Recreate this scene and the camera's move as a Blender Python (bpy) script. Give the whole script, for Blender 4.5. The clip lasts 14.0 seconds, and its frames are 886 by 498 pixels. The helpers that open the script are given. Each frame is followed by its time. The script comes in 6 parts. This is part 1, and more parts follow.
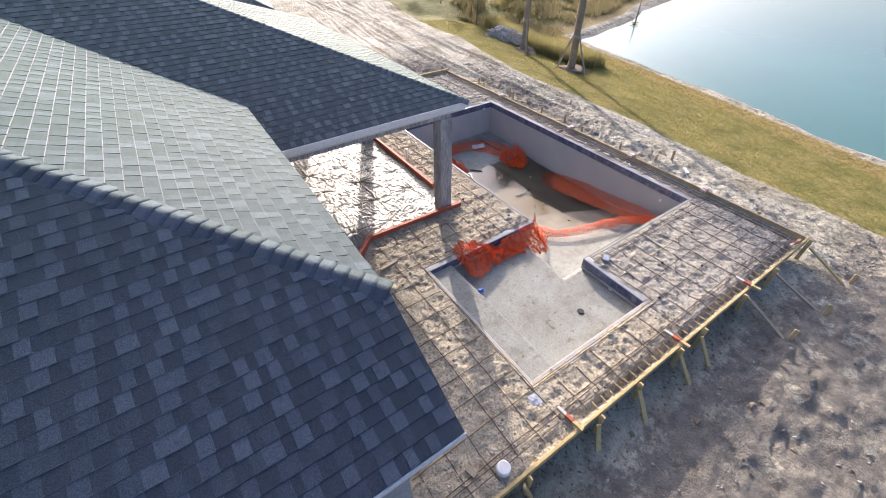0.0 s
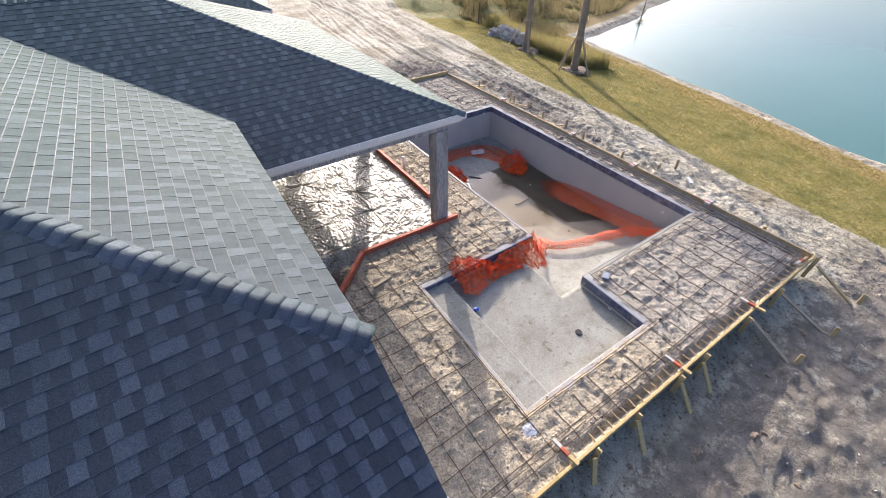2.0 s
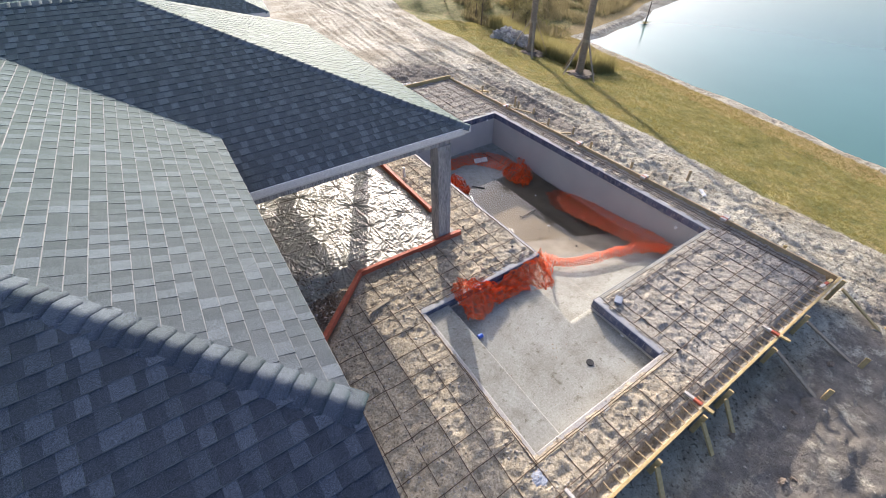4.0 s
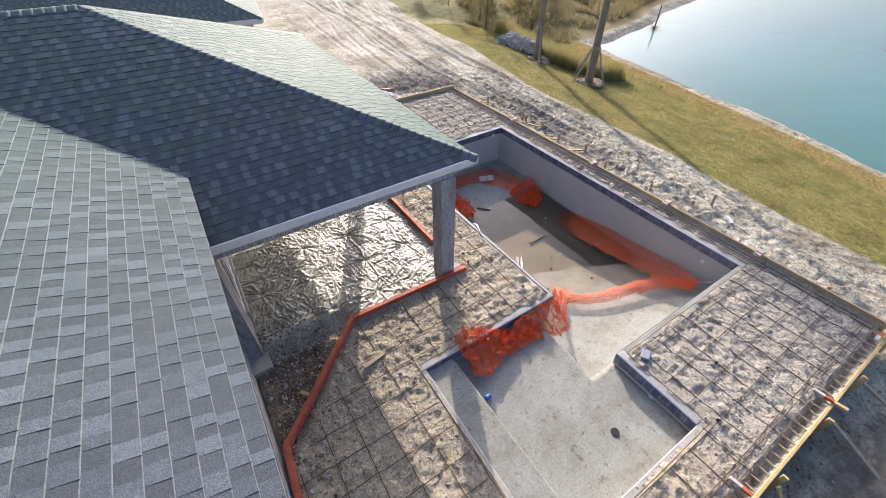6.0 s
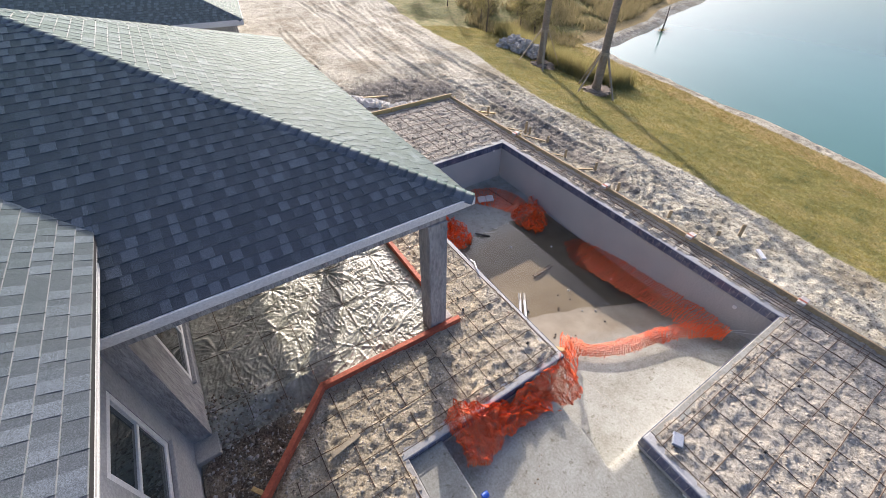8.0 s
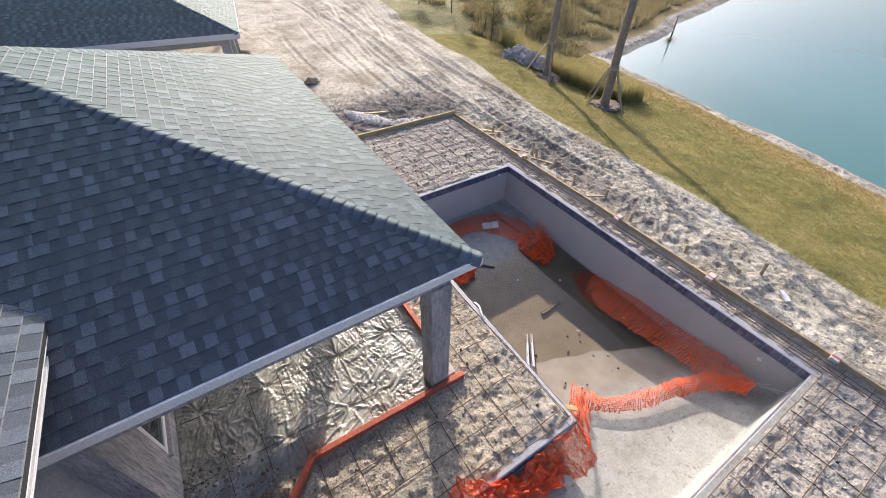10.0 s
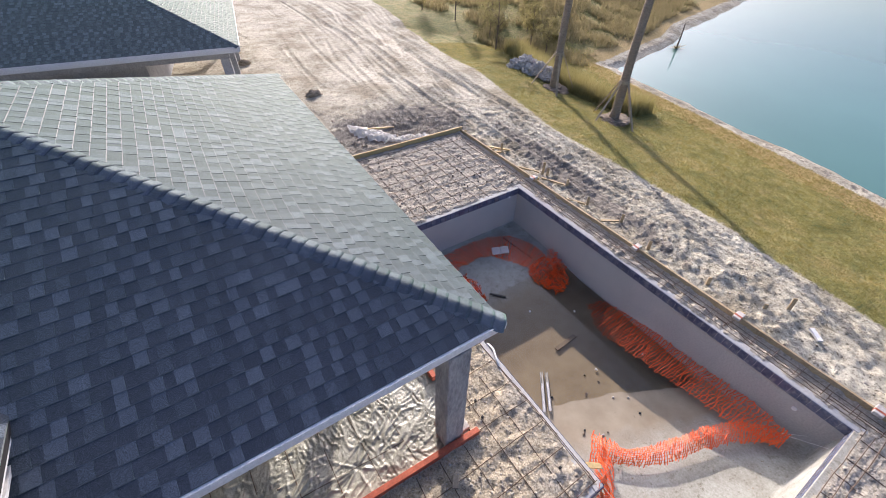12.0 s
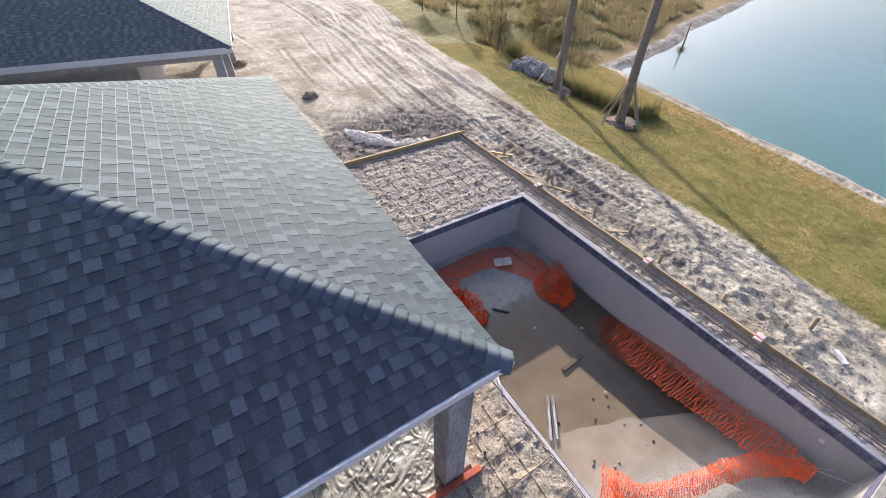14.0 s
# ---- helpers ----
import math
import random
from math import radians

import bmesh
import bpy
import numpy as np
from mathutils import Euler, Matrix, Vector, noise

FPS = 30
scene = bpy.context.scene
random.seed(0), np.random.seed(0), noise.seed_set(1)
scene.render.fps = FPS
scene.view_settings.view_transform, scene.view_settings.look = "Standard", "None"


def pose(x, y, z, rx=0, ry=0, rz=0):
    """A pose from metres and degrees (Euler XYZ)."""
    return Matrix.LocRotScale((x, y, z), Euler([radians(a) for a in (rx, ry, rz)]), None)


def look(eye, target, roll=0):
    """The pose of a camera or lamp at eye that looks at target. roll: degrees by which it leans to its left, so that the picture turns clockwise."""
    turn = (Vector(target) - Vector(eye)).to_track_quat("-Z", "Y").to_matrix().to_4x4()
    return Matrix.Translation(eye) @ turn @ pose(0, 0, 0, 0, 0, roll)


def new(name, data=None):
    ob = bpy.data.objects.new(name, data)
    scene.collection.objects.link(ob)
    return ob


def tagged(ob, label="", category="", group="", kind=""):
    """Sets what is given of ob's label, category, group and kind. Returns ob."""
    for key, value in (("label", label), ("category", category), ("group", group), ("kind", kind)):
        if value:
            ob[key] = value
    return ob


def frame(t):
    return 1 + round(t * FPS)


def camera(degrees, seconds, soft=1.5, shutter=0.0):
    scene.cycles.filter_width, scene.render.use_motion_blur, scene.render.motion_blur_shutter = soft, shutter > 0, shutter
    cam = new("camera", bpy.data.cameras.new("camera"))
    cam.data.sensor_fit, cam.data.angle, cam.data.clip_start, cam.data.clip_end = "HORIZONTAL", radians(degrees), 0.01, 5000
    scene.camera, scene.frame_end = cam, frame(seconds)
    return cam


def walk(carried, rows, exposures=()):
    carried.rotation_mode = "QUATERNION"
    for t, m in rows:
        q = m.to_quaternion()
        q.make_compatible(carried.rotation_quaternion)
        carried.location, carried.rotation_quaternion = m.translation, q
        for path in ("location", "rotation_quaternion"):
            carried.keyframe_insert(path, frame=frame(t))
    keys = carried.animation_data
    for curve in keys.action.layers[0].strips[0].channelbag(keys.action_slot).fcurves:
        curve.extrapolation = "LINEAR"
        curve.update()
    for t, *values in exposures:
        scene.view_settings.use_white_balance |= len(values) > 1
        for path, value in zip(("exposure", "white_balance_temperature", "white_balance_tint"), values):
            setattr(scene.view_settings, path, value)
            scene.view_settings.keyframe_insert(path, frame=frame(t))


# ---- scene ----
cam = camera(97.3, 14.0, 0.5)
PATH = [
    (0, (-10.192, -11.677, 5.886), (-9.357, -10.438, 4.557), -0.3),
    (0.5, (-10.091, -11.605, 5.948), (-9.261, -10.368, 4.614), -0.2),
    (1, (-10.041, -11.583, 6.017), (-9.212, -10.348, 4.68), -0.2),
    (1.5, (-9.88, -11.526, 6.029), (-9.054, -10.294, 4.689), -0.2),
    (2, (-9.805, -11.373, 6.056), (-8.987, -10.14, 4.711), -0.2),
    (2.5, (-9.746, -11.293, 6.042), (-8.929, -10.061, 4.695), -0.1),
    (5, (-9.205, -10.3, 6.072), (-8.398, -9.062, 4.724), -0.1),
    (5.5, (-9.047, -10.034, 6.064), (-8.242, -8.791, 4.72), -0.1),
    (6, (-8.798, -9.761, 6.031), (-7.992, -8.521, 4.685), -0.1),
    (6.5, (-8.574, -9.477, 5.967), (-7.767, -8.24, 4.619), 0.1),
    (7, (-8.295, -9.195, 5.873), (-7.488, -7.959, 4.524), 0.2),
    (7.5, (-8.039, -8.867, 5.804), (-7.232, -7.632, 4.454), 0.3),
    (8, (-7.837, -8.573, 5.824), (-7.029, -7.336, 4.476), 0.4),
    (10.5, (-7.239, -7.534, 6.117), (-6.436, -6.292, 4.771), 0.8),
    (11, (-7.154, -7.328, 6.154), (-6.351, -6.084, 4.81), 0.8),
    (11.5, (-7.137, -7.111, 6.199), (-6.331, -5.867, 4.856), 1.0),
    (12, (-7.087, -6.903, 6.247), (-6.28, -5.659, 4.906), 1.0),
    (12.5, (-7.031, -6.737, 6.268), (-6.225, -5.493, 4.926), 1.0),
    (13, (-6.919, -6.578, 6.217), (-6.111, -5.333, 4.876), 1.1),
    (13.5, (-6.825, -6.496, 6.217), (-6.02, -5.252, 4.874), 1.0),
    (14, (-6.767, -6.42, 6.125), (-5.961, -5.174, 4.784), 1.1),
]
walk(cam, [(t, look(e, g, r)) for t, e, g, r in PATH], [(0, 0.82, 6750, 25), (5, 0.68, 6750, 22), (8, 0.65, 6750, 23), (14, 0.64, 6600, 27)])

# ---- world, sun ----
SUN = Vector((0.44, 0.90, 0.365)).normalized()
world = bpy.data.worlds.new("world")
scene.world = world
world.use_nodes = True
wn, wl = world.node_tree.nodes, world.node_tree.links
sky = wn.new("ShaderNodeTexSky")
sky.sky_type = "NISHITA"
sky.sun_disc = False
sky.sun_elevation = math.asin(SUN.z)
sky.sun_rotation = math.atan2(SUN.x, SUN.y)
sky.air_density, sky.dust_density, sky.ozone_density = 1.0, 4.0, 4.0
# hazy air: a wide bright aureole round the sun, over the clear sky
direction = wn.new("ShaderNodeTexCoord")
toward = wn.new("ShaderNodeVectorMath")
toward.operation = "DOT_PRODUCT"
toward.inputs[1].default_value = SUN
wl.new(direction.outputs["Generated"], toward.inputs[0])
above = wn.new("ShaderNodeMath")
above.operation = "MAXIMUM"
above.inputs[1].default_value = 0.0
wl.new(toward.outputs["Value"], above.inputs[0])
lobe = wn.new("ShaderNodeMath")
lobe.operation = "POWER"
lobe.inputs[1].default_value = 8.0
wl.new(above.outputs[0], lobe.inputs[0])
haze = wn.new("ShaderNodeMix")
haze.data_type, haze.blend_type, haze.clamp_factor = "RGBA", "ADD", False
wl.new(lobe.outputs[0], haze.inputs[0])
wl.new(sky.outputs[0], haze.inputs[6])
haze.inputs[7].default_value = (15.6, 15.8, 14.8, 1)
wl.new(haze.outputs[2], wn["Background"].inputs[0])
wn["Background"].inputs[1].default_value = 0.15
sun = new("sun", bpy.data.lights.new("sun", "SUN"))
sun.data.energy, sun.data.angle, sun.data.color = 3.8, radians(0.6), (0.98, 0.955, 0.82)
sun.matrix_world = look((20, 40, 20), (20 - SUN.x, 40 - SUN.y, 20 - SUN.z))


# ---- materials ----
def material(name, rough=0.8, metal=0.0, spec=0.5):
    m = bpy.data.materials.new(name)
    m.use_nodes = True
    nt = m.node_tree
    b = nt.nodes["Principled BSDF"]
    b.inputs["Roughness"].default_value = rough
    b.inputs["Metallic"].default_value = metal
    b.inputs["Specular IOR Level"].default_value = spec
    return m, nt, b


def node(nt, kind, **kw):
    n = nt.nodes.new(kind)
    for key, value in kw.items():
        n.inputs[key].default_value = value
    return n


def ramp(nt, fac, stops):
    r = nt.nodes.new("ShaderNodeValToRGB")
    e = r.color_ramp.elements
    while len(e) < len(stops):
        e.new(0.5)
    for k, (p, c) in zip(e, stops):
        k.position = p
        k.color = (*c, 1) if len(c) == 3 else c
    nt.links.new(fac, r.inputs[0])
    return r.outputs[0]


def noise_tex(nt, scale, detail=4, rough=0.55, vec=None, out="Fac"):
    n = node(nt, "ShaderNodeTexNoise", Scale=scale, Detail=detail, Roughness=rough)
    if vec is not None:
        nt.links.new(vec, n.inputs["Vector"])
    return n.outputs[out]


def coords(nt, scale=(1, 1, 1), kind="Object"):
    tc = nt.nodes.new("ShaderNodeTexCoord")
    mp = nt.nodes.new("ShaderNodeMapping")
    mp.inputs["Scale"].default_value = scale
    nt.links.new(tc.outputs[kind], mp.inputs[0])
    return mp.outputs[0]


def world_pos(nt):
    return nt.nodes.new("ShaderNodeNewGeometry").outputs["Position"]


def mix(nt, fac, a, b, mode="MIX"):
    m = nt.nodes.new("ShaderNodeMix")
    m.data_type = "RGBA"
    m.blend_type = mode
    for k, v in ((0, fac), (6, a), (7, b)):
        if isinstance(v, (int, float)):
            m.inputs[k].default_value = v
        elif isinstance(v, tuple):
            m.inputs[k].default_value = (*v, 1)
        else:
            nt.links.new(v, m.inputs[k])
    return m.outputs[2]


def bump(nt, b, height, strength=0.4, distance=0.01, base=None):
    n = nt.nodes.new("ShaderNodeBump")
    n.inputs["Strength"].default_value = strength
    n.inputs["Distance"].default_value = distance
    nt.links.new(height, n.inputs["Height"])
    if base is not None:
        nt.links.new(base, n.inputs["Normal"])
    nt.links.new(n.outputs[0], b.inputs["Normal"])
    return n.outputs[0]


def simple(name, lo, hi, scale=8, rough=0.8, metal=0.0, fine=60, bumps=0.3, depth=0.004, stretch=(1, 1, 1), spec=0.5):
    """Two tones mixed by a coarse and a fine noise, with fine relief."""
    m, nt, b = material(name, rough, metal, spec)
    v = coords(nt, stretch)
    c = ramp(nt, noise_tex(nt, scale, 5, 0.6, v), [(0.3, lo), (0.7, hi)])
    f = noise_tex(nt, fine, 3, 0.6, v)
    c = mix(nt, 0.35, c, ramp(nt, f, [(0.3, tuple(0.55 * k for k in lo)), (0.7, tuple(min(1, 1.15 * k) for k in hi))]))
    nt.links.new(c, b.inputs["Base Color"])
    if bumps:
        bump(nt, b, f, bumps, depth)
    return m


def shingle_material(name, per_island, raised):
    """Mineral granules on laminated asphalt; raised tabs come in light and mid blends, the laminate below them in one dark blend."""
    m, nt, b = material(name, 0.76, 0, 0.17)
    b.inputs["Sheen Weight"].default_value = 0.20
    b.inputs["Sheen Roughness"].default_value = 0.58
    b.inputs["Sheen Tint"].default_value = (0.48, 1.0, 0.60, 1)
    if per_island:
        rnd = nt.nodes.new("ShaderNodeNewGeometry").outputs["Random Per Island"]
    else:
        rnd = nt.nodes.new("ShaderNodeObjectInfo").outputs["Random"]
    p = world_pos(nt)
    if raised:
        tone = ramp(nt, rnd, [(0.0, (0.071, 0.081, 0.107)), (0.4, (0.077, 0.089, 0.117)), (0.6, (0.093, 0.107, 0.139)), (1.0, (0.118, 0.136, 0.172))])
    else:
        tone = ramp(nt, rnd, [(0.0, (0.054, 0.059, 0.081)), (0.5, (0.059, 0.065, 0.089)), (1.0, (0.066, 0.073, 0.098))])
    gr = node(nt, "ShaderNodeTexVoronoi", Scale=260.0)
    nt.links.new(p, gr.inputs["Vector"])
    grain = ramp(nt, gr.outputs["Color"], [(0.1, (0.5, 0.5, 0.5)), (0.9, (1.5, 1.5, 1.5))])
    c = mix(nt, 1.0, tone, grain, "MULTIPLY")
    gran = ramp(nt, noise_tex(nt, 120, 3, 0.8, p), [(0.36, (0.65, 0.65, 0.67)), (0.64, (1.4, 1.4, 1.4))])
    c = mix(nt, 1.0, c, gran, "MULTIPLY")
    stain = ramp(nt, noise_tex(nt, 0.9, 4, 0.6, p), [(0.3, (0.85, 0.86, 0.9)), (0.7, (1.1, 1.08, 1.05))])
    c = mix(nt, 1.0, c, stain, "MULTIPLY")
    nt.links.new(c, b.inputs["Base Color"])
    bump(nt, b, noise_tex(nt, 240, 2, 0.7, p), 0.55, 0.003)
    return m


M_SHINGLE = shingle_material("shingle_granules", True, True)
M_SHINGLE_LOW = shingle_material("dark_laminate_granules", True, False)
M_FELT = simple("black_roof_felt", (0.012, 0.013, 0.015), (0.03, 0.03, 0.033), 8, 0.9)
M_SHINGLE_ONE = shingle_material("shingle_granules_single", False, True)
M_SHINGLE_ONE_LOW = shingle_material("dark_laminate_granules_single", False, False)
# asphalt butt edges, with the sun's glint put into a paler base colour
M_BUTT = simple("asphalt_edge_glint", (0.09, 0.10, 0.11), (0.19, 0.205, 0.215), 14, 0.62, 0, 130, 0.7, 0.003, spec=0.22)
M_WHITE = simple("white_aluminium", (0.74, 0.75, 0.76), (0.82, 0.82, 0.82), 3, 0.45, 0, 40, 0.1, 0.001)
M_STUCCO = simple("grey_stucco", (0.34, 0.35, 0.36), (0.50, 0.50, 0.50), 3, 0.92, 0, 26, 0.9, 0.02)
M_STONE = simple("rough_wall_coat", (0.21, 0.22, 0.235), (0.46, 0.46, 0.47), 6, 0.9, 0, 18, 1.0, 0.05, (1, 1, 0.35))
M_SOFFIT = simple("soffit_panel", (0.6, 0.6, 0.6), (0.7, 0.7, 0.7), 2, 0.6)
M_LUMBER = simple("new_lumber", (0.50, 0.36, 0.15), (0.66, 0.50, 0.25), 3, 0.75, 0, 30, 0.4, 0.004, (1, 1, 1))
M_GREYWOOD = simple("weathered_lumber", (0.29, 0.235, 0.17), (0.46, 0.39, 0.29), 4, 0.85, 0, 30, 0.5, 0.004)
M_REDWOOD = simple("red_form_board", (0.36, 0.075, 0.042), (0.60, 0.15, 0.08), 5, 0.7, 0, 24, 0.4, 0.003)
M_ORANGE = simple("orange_plastic", (0.90, 0.098, 0.014), (0.98, 0.16, 0.03), 6, 0.45, 0, 60, 0)
M_REBAR = simple("rusty_steel", (0.085, 0.058, 0.042), (0.18, 0.12, 0.082), 12, 0.75, 0.3, 80, 0.3, 0.002)
M_OLDWOOD = simple("aged_form_lumber", (0.36, 0.27, 0.15), (0.56, 0.44, 0.27), 3, 0.85, 0, 30, 0.5, 0.004)
M_SLOT = simple("slot_silt", (0.15, 0.115, 0.085), (0.23, 0.185, 0.14), 4, 0.6, 0, 30, 0.4, 0.004)
M_EARTH = simple("dark_damp_earth", (0.20, 0.17, 0.135), (0.36, 0.315, 0.26), 5, 0.98, 0, 30, 0.9, 0.03)
M_CLOD = simple("dry_sand_lump", (0.32, 0.29, 0.245), (0.58, 0.54, 0.48), 4, 0.98, 0, 40, 0.8, 0.02)
M_CONCRETE = simple("bond_beam_concrete", (0.36, 0.35, 0.33), (0.52, 0.50, 0.47), 5, 0.9, 0, 45, 0.6, 0.01)
M_PLASTER = simple("pool_plaster", (0.40, 0.41, 0.42), (0.50, 0.50, 0.49), 1.6, 0.85, 0, 30, 0.25, 0.004)
M_GLASS, nt, b = material("window_glass", 0.04, 0, 0.8)
b.inputs["Base Color"].default_value = (0.03, 0.045, 0.05, 1)
M_VINYL = simple("white_vinyl", (0.76, 0.77, 0.77), (0.82, 0.82, 0.82), 4, 0.4, 0, 40, 0)
M_STEEL = simple("galvanised_steel", (0.30, 0.31, 0.32), (0.45, 0.45, 0.46), 6, 0.4, 0.9, 60, 0.1)
M_BLUE = simple("blue_plastic", (0.02, 0.10, 0.55), (0.04, 0.16, 0.70), 10, 0.4, 0, 50, 0)
M_BLACK = simple("black_plastic", (0.015, 0.015, 0.016), (0.04, 0.04, 0.04), 10, 0.5, 0, 50, 0)
M_BARK = simple("palm_trunk_bark", (0.20, 0.16, 0.12), (0.36, 0.30, 0.24), 5, 0.95, 0, 24, 0.8, 0.02, (1, 1, 2.5))
M_TWIG = simple("twig_bark", (0.10, 0.075, 0.055), (0.20, 0.16, 0.12), 6, 0.9)
M_ROCK = simple("grey_boulder", (0.32, 0.31, 0.29), (0.62, 0.60, 0.57), 4, 0.95, 0, 16, 0.9, 0.04)
M_BRICK = simple("blue_grey_paver", (0.25, 0.29, 0.36), (0.36, 0.40, 0.47), 9, 0.85)


def tile_material():
    m, nt, b = material("waterline_tile", 0.25, 0, 0.6)
    rnd = nt.nodes.new("ShaderNodeObjectInfo").outputs["Random"]
    c = ramp(nt, rnd, [(0.0, (0.05, 0.06, 0.11)), (0.5, (0.085, 0.10, 0.17)), (1.0, (0.15, 0.17, 0.25))])
    p = world_pos(nt)
    c = mix(nt, 0.5, c, ramp(nt, noise_tex(nt, 26, 4, 0.6, p), [(0.35, (0.04, 0.05, 0.10)), (0.7, (0.20, 0.22, 0.30))]))
    dust = ramp(nt, noise_tex(nt, 7, 4, 0.65, p), [(0.5, (0, 0, 0)), (0.8, (0.7, 0.7, 0.7))])
    c = mix(nt, dust, c, (0.42, 0.41, 0.40))
    nt.links.new(c, b.inputs["Base Color"])
    return m


M_TILE = tile_material()


def ground_material():
    m, nt, b = material("site_ground", 0.95, 0, 0.2)
    p = world_pos(nt)
    at = nt.nodes.new("ShaderNodeAttribute")
    at.attribute_name = "grass"
    am = nt.nodes.new("ShaderNodeAttribute")
    am.attribute_name = "mud"
    big = noise_tex(nt, 0.55, 5, 0.6, p)
    mid = noise_tex(nt, 5.0, 7, 0.72, p)
    fine = noise_tex(nt, 34, 4, 0.7, p)
    sand = ramp(nt, mid, [(0.34, (0.20, 0.172, 0.135)), (0.43, (0.37, 0.35, 0.27)), (0.60, (0.59, 0.585, 0.475))])
    sand = mix(nt, 0.36, sand, ramp(nt, fine, [(0.3, (0.24, 0.21, 0.17)), (0.65, (0.80, 0.755, 0.67))]))
    damp = ramp(nt, big, [(0.36, (0.62, 0.575, 0.51)), (0.52, (0.96, 0.94, 0.90)), (0.68, (1.12, 1.12, 1.12))])
    sand = mix(nt, 1.0, sand, damp, "MULTIPLY")
    chip = ramp(nt, noise_tex(nt, 15, 3, 0.6, p), [(0.36, (0.40, 0.38, 0.36)), (0.42, (1, 1, 1))])
    sand = mix(nt, 1.0, sand, chip, "MULTIPLY")
    mud = ramp(nt, mid, [(0.3, (0.145, 0.130, 0.108)), (0.7, (0.295, 0.27, 0.232))])
    mudf = nt.nodes.new("ShaderNodeMath")
    mudf.operation = "MULTIPLY_ADD"
    nt.links.new(noise_tex(nt, 2.6, 8, 0.74, p), mudf.inputs[0])
    mudf.inputs[1].default_value = 1.1
    nt.links.new(am.outputs["Fac"], mudf.inputs[2])
    c = mix(nt, ramp(nt, mudf.outputs[0], [(0.76, (0, 0, 0)), (0.88, (1, 1, 1))]), sand, mud)
    green = ramp(nt, noise_tex(nt, 0.8, 7, 0.74, p), [(0.36, (0.105, 0.13, 0.040)), (0.48, (0.22, 0.22, 0.070)), (0.62, (0.40, 0.31, 0.14))])
    green = mix(nt, 0.45, green, ramp(nt, noise_tex(nt, 22, 4, 0.7, p), [(0.3, (0.09, 0.095, 0.03)), (0.7, (0.36, 0.32, 0.11))]))
    green = mix(nt, 1.0, green, ramp(nt, noise_tex(nt, 5.5, 5, 0.7, p), [(0.36, (0.62, 0.68, 0.62)), (0.52, (1, 1, 1)), (0.66, (1.18, 1.12, 1.1))]), "MULTIPLY")
    bank = nt.nodes.new("ShaderNodeAttribute")
    bank.attribute_name = "bank"
    bf = nt.nodes.new("ShaderNodeMath")
    bf.operation = "MULTIPLY_ADD"
    nt.links.new(noise_tex(nt, 1.8, 5, 0.65, p), bf.inputs[0])
    bf.inputs[1].default_value = 0.9
    nt.links.new(bank.outputs["Fac"], bf.inputs[2])
    green = mix(nt, ramp(nt, bf.outputs[0], [(0.85, (0, 0, 0)), (1.25, (0.7, 0.7, 0.7))]), green, ramp(nt, noise_tex(nt, 9, 5, 0.7, p), [(0.35, (0.24, 0.16, 0.07)), (0.6, (0.54, 0.38, 0.18))]))
    edge = nt.nodes.new("ShaderNodeMath")
    edge.operation = "MULTIPLY_ADD"
    nt.links.new(noise_tex(nt, 5, 5, 0.7, p), edge.inputs[0])
    edge.inputs[1].default_value = 0.8
    nt.links.new(at.outputs["Fac"], edge.inputs[2])
    c = mix(nt, ramp(nt, edge.outputs[0], [(0.83, (0, 0, 0)), (0.98, (1, 1, 1))]), c, green)
    nt.links.new(c, b.inputs["Base Color"])
    # smeared wet clay among the tracks
    wet = nt.nodes.new("ShaderNodeAttribute")
    wet.attribute_name = "wet"
    wf = nt.nodes.new("ShaderNodeMath")
    wf.operation = "MULTIPLY_ADD"
    nt.links.new(noise_tex(nt, 1.3, 5, 0.65, p), wf.inputs[0])
    wf.inputs[1].default_value = 1.2
    nt.links.new(wet.outputs["Fac"], wf.inputs[2])
    slick = ramp(nt, wf.outputs[0], [(0.95, (0, 0, 0)), (1.15, (1, 1, 1))])
    nt.links.new(ramp(nt, slick, [(0.0, (0.95, 0.95, 0.95)), (1.0, (0.76, 0.76, 0.76))]), b.inputs["Roughness"])
    b.inputs["Specular IOR Level"].default_value = 0.3
    n1 = bump(nt, b, noise_tex(nt, 12, 7, 0.7, p), 0.9, 0.06)
    bump(nt, b, fine, 0.8, 0.025, n1)
    return m


M_GROUND = ground_material()


